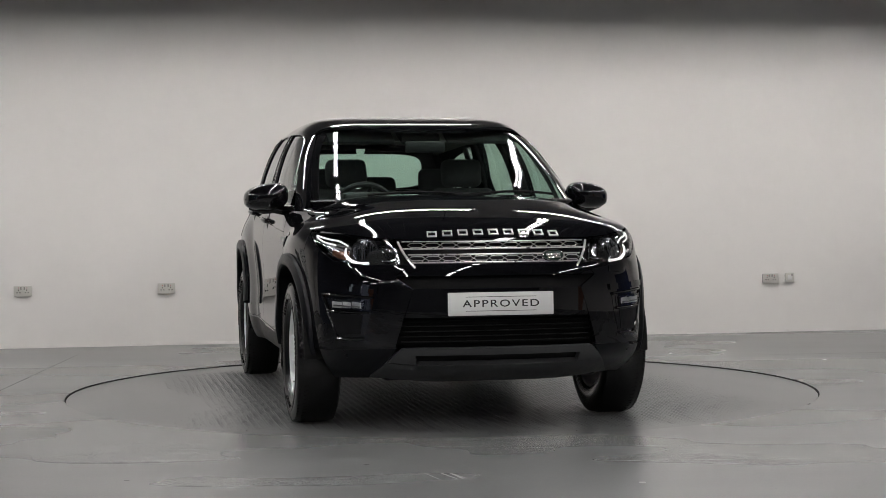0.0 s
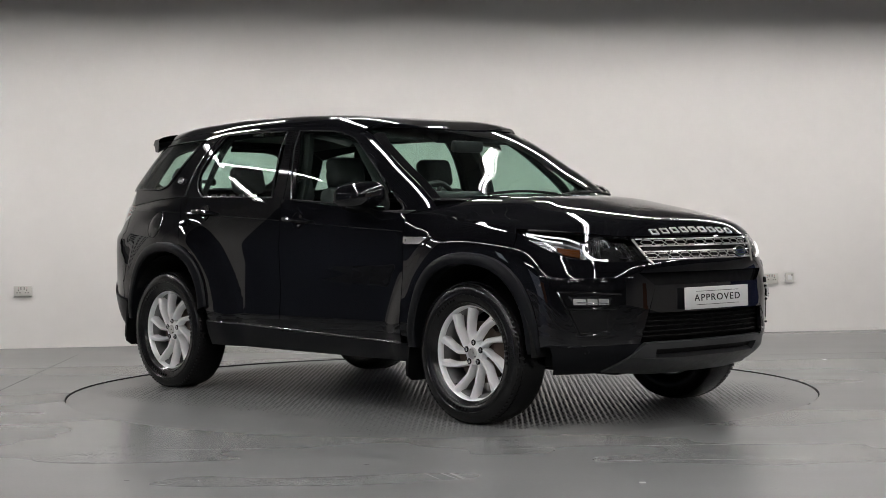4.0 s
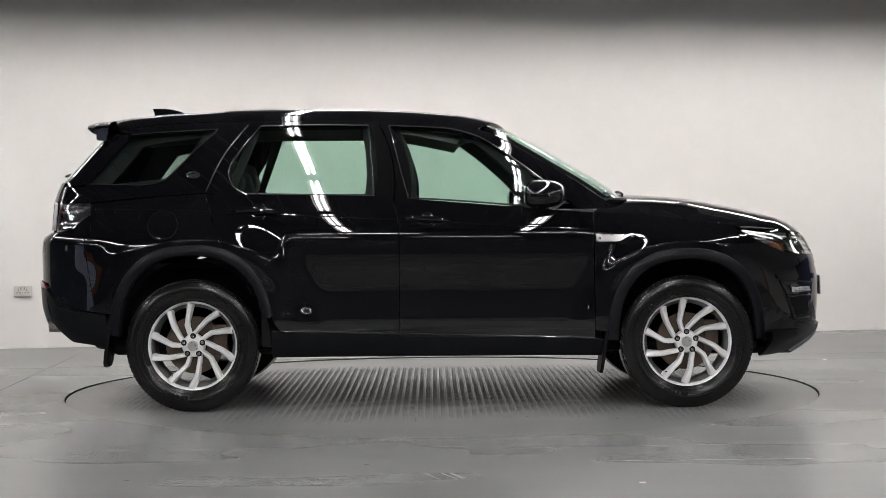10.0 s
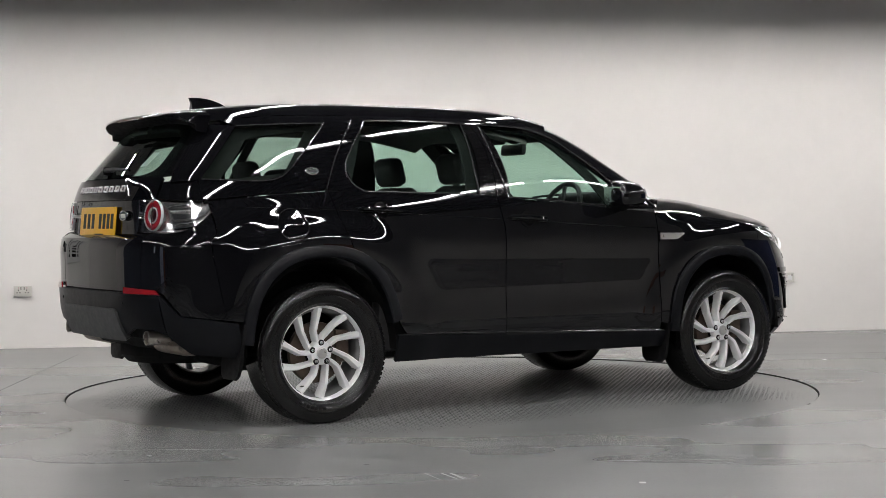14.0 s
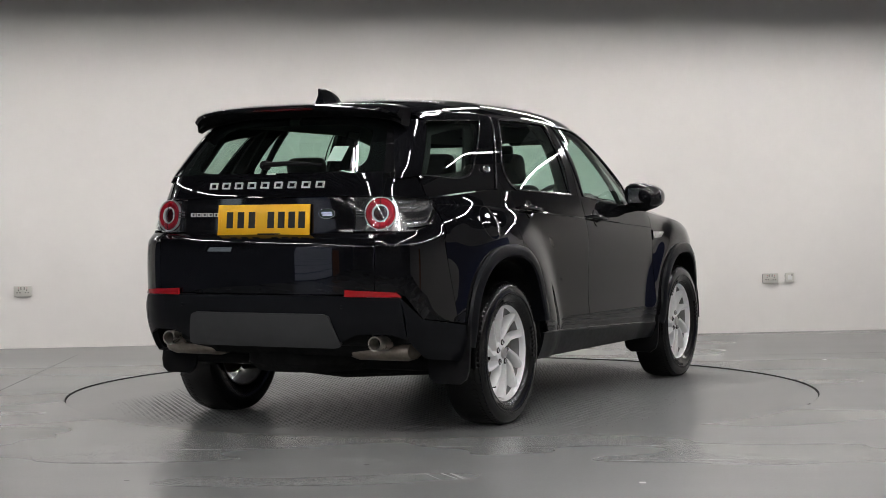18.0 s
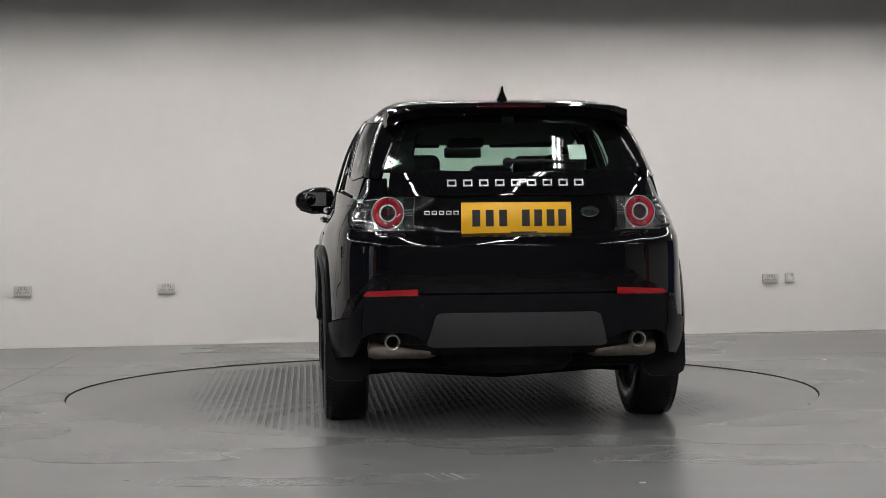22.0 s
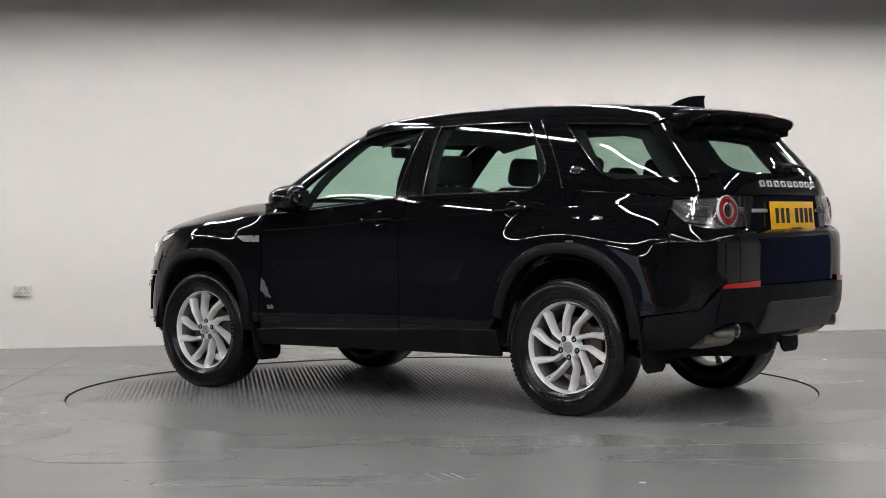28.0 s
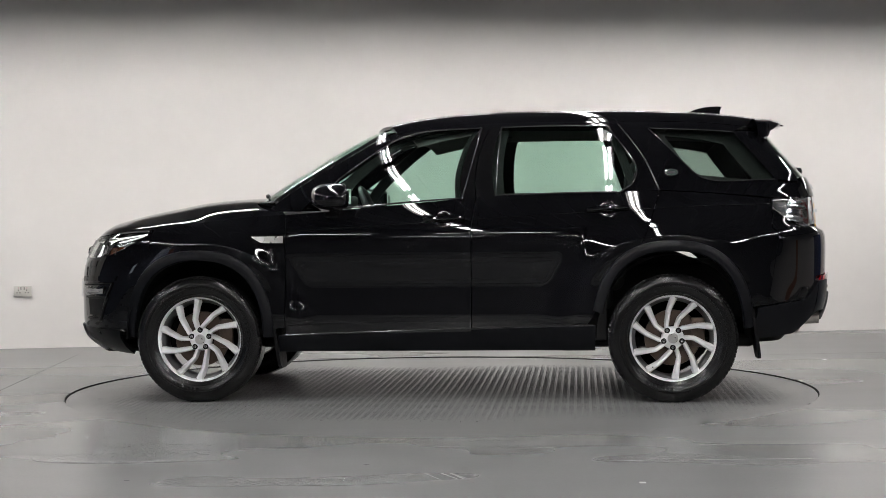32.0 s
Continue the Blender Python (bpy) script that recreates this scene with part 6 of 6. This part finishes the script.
def build_interior(car):
    for y in (-0.37, 0.37):
        s, m = build_seat(car, 0.18, y, 0.25, "front_seat", 1.26)
        head_rest(s, m, 0, 0.63)
    s, m = build_seat(car, -0.78, 0, 0.62, "rear_bench", 1.19)
    for y in (-0.40, 0.0, 0.40):
        head_rest(s, m, y, 0.60 if y else 0.54, 0.12)
    # dashboard with binnacle, wheel on the right
    g = []
    for x, z in ((0.62, 0.70), (0.60, 0.90), (0.64, 1.08), (0.72, 1.145), (0.90, 1.160), (1.00, 1.150)):
        g.append([(x, y, z) for y in np.linspace(-0.74, 0.74, 16)])
    d = part("dashboard", sheet(bmesh.new(), np.array(g), 0.0), M_DASH, car)
    part("instrument_hood", box((-0.08, -0.17, -0.03), (0.10, 0.17, 0.04), 0.03, 3, pose(0.70, -0.37, 1.165)), M_DASH, d)
    part("centre_console", box((0.0, -0.11, 0.5), (0.66, 0.11, 0.80), 0.03), M_DASH, car)
    m = pose(0.51, -0.385, 1.085, 0, -66, 0)
    ring = [m @ Vector((0.185 * math.cos(a), 0.185 * math.sin(a), 0)) for a in np.linspace(0, 2 * math.pi, 37)[:-1]]
    w = part("steering_wheel", tube(bmesh.new(), ring, 0.016, 8, closed=True), M_DASH, car)
    part("wheel_hub", lathe(bmesh.new(), [(0.001, -0.03), (0.06, -0.025), (0.07, 0.02)], "z", 24, m), M_DASH, w)
    for a in (0.2, math.pi - 0.2, -math.pi / 2):
        part("wheel_spoke", tube(bmesh.new(), [m @ Vector((0.05 * math.cos(a), 0.05 * math.sin(a), -0.01)), m @ Vector((0.18 * math.cos(a), 0.18 * math.sin(a), 0))], 0.014, 6), M_DASH, w)
    part("interior_mirror", box((-0.02, -0.12, -0.035), (0.02, 0.12, 0.035), 0.016, 2, pose(0.44, 0, 1.475, 0, 8, 0)), M_DASH, car)
    for y in (-0.36, 0.36):
        part("sun_visor", box((-0.09, -0.20, -0.012), (0.09, 0.20, 0.012), 0.01, 2, pose(0.24, y, 1.545, 0, 24, 0)), M_LINER, car)
    part("roof_console", box((-0.10, -0.12, -0.03), (0.12, 0.12, 0.03), 0.02, 2, pose(0.20, 0, 1.56, 0, 18, 0)), M_LINER, car)
    part("parcel_shelf", box((-2.0, -0.55, 1.10), (-1.30, 0.55, 1.13), 0.01), M_DASH, car)
    for sgn in (1, -1):
        g = coons(side(G, [(-0.35, 1.15), (-0.16, 1.15)]), side(G, [(-0.40, 1.60), (-0.27, 1.60)]), side(G, [(-0.35, 1.15), (-0.40, 1.60)]), side(G, [(-0.16, 1.15), (-0.27, 1.60)]), 6, 10)
        q = G(g[..., 0], g[..., 1]) * (1, sgn, 1) - np.array([0, sgn * 0.06, 0])
        part("pillar_lining", sheet(bmesh.new(), q, 0.03), M_LINER, car)


def liner(car, sgn, corners, border, deep):
    """Dark interior trim round a window: four strips set behind the glass."""
    bl, br, tr, tl = [np.array(c, float) for c in corners]
    mid = (bl + br + tr + tl) / 4

    def into(c):
        d = mid - c
        return c + d * border / max(np.linalg.norm(d), 1e-6)
    inn = [into(c) for c in (bl, br, tr, tl)]
    out = [bl, br, tr, tl]
    for i in range(4):
        j = (i + 1) % 4
        a, b, c, d = [tuple(v) for v in (out[i], out[j], inn[j], inn[i])]
        g = coons(side(G, [a, b]), side(G, [d, c]), side(G, [a, d]), side(G, [b, c]), 10, 4)
        q = G(g[..., 0], g[..., 1]) * (1, sgn, 1)
        q[..., 1] -= sgn * deep
        part("window_lining", sheet(bmesh.new(), q, 0.012), M_LINER, car)


def build_fin(car):
    bm = bmesh.new()
    rows = []
    for s in np.linspace(0, 1, 11):
        x = -1.715 + 0.225 * s
        h = 0.070 * (1 - s ** 2.2) ** 0.9 + 0.002
        z0 = float(CROWN(x)) - 0.012
        hw = 0.034 * (1 - 0.75 * s ** 2)
        rows.append([bm.verts.new((x - 0.012 * (1 - s) * (q > 0.9), y * hw, z0 + q * (h + 0.012))) for y, q in ((-1, 0), (-0.62, 0.28), (-0.25, 0.65), (-0.10, 0.95), (0, 1.0), (0.10, 0.95), (0.25, 0.65), (0.62, 0.28), (1, 0))])
    for a, b in zip(rows, rows[1:]):
        for i in range(8):
            bm.faces.new((a[i], b[i], b[i + 1], a[i + 1]))
    bm.faces.new(rows[0])
    bmesh.ops.recalc_face_normals(bm, faces=bm.faces)
    part("roof_fin", bm, M_PAINT, car, "gloss black aerial fin")


def build_side_details(car):
    for sgn in (1, -1):
        liner(car, sgn, ((-1.97, 1.20), (-1.40, 1.20), (-1.22, 1.585), (-1.78, 1.565)), 0.135, 0.06)
        liner(car, sgn, ((-0.17, 1.12), (0.62, 1.08), (0.16, 1.575), (-0.28, 1.60)), 0.055, 0.045)
        liner(car, sgn, ((-1.20, 1.17), (-0.36, 1.165), (-0.39, 1.60), (-1.05, 1.60)), 0.06, 0.05)
        # vent behind the wheel
        a = [(0.868, 0.905), (1.03, 0.905), (1.085, 0.950)]
        b = [(0.868, 0.968), (1.04, 0.965), (1.087, 0.957)]
        part("wing_vent", panel(P, sgn, side(P, a), side(P, b), side(P, [a[0], b[0]]), side(P, [a[-1], b[-1]]), 12, 5, 0.006, 0.006), M_PIANO, car)
        a = [(0.870, 0.917), (1.00, 0.917), (1.05, 0.945)]
        b = [(0.870, 0.956), (1.00, 0.954), (1.055, 0.952)]
        part("vent_blade", panel(P, sgn, side(P, a), side(P, b), side(P, [a[0], b[0]]), side(P, [a[-1], b[-1]]), 12, 5, 0.004, 0.011), M_SATCHROME, car, "satin silver vent blade")
        c, n = offset(G, ux(G, -1.372, 1.305), 1.305, 0.002, sgn)
        oval_badge(car, c, n, 0.040, 0.021)
    # fuel flap on the right quarter
    rows = []
    for r, lift in ((0.002, 0.0018), (0.04, 0.0018), (0.078, 0.0018), (0.083, 0.0005)):
        rows.append([tuple(offset(P, ux(P, -1.53 + r * math.cos(a), 1.027 + r * math.sin(a)), 1.027 + r * math.sin(a), lift, -1)[0]) for a in np.linspace(0, 2 * math.pi, 41)])
    flap = part("fuel_flap", sheet(bmesh.new(), np.array(rows), 0.0), M_PAINT, car)
    part("flap_gap", tube(bmesh.new(), [Vector(v) for v in rows[-1][:-1]], 0.002, 5, closed=True), M_UNDER, flap)
    # front wipers
    for y0, y1 in ((-0.45, 0.08), (0.12, 0.62)):
        q = []
        for s in np.linspace(0, 1, 8):
            y = y0 + (y1 - y0) * s
            z = 1.175 + 0.018 * math.sin(s * 3)
            p = G(np.array(uy(G, abs(y), z)), np.array(z))
            q.append((p[0] + 0.012, y, z + 0.008))
        part("wiper_arm", tube(bmesh.new(), q, 0.008, 6), M_PLASTIC, car)


def build_car():
    car = empty("car", "gloss black five-door off-road estate car on the turntable", "car")
    build_body(car)
    build_caps(car)
    build_front(car)
    build_rear(car)
    for sgn in (1, -1):
        build_mirror(car, sgn)
        for cx in (AXLE_F, AXLE_R):
            build_wheel(car, cx, sgn)
    build_underbody(car)
    build_interior(car)
    build_fin(car)
    build_side_details(car)
    return car


car = build_car()


# ---- the turntable turns, and the car with it ----
def heading(t):
    return -78.057 + 7.85916 * t - 0.0046408 * t * t + 0.0001956 * t ** 3


def motions():
    ox, oy = -0.0135, -0.1807
    rows, disc = [], []
    for k in range(33):
        a = heading(k)
        c, s = math.cos(radians(a)), math.sin(radians(a))
        rows.append((k, pose(ox * c - oy * s, ox * s + oy * c, 0.0005, 0, 0, a)))
        disc.append((k, pose(0, 0, 0, 0, 0, a)))
    walk(car, rows)
    walk(turntable, disc)


motions()
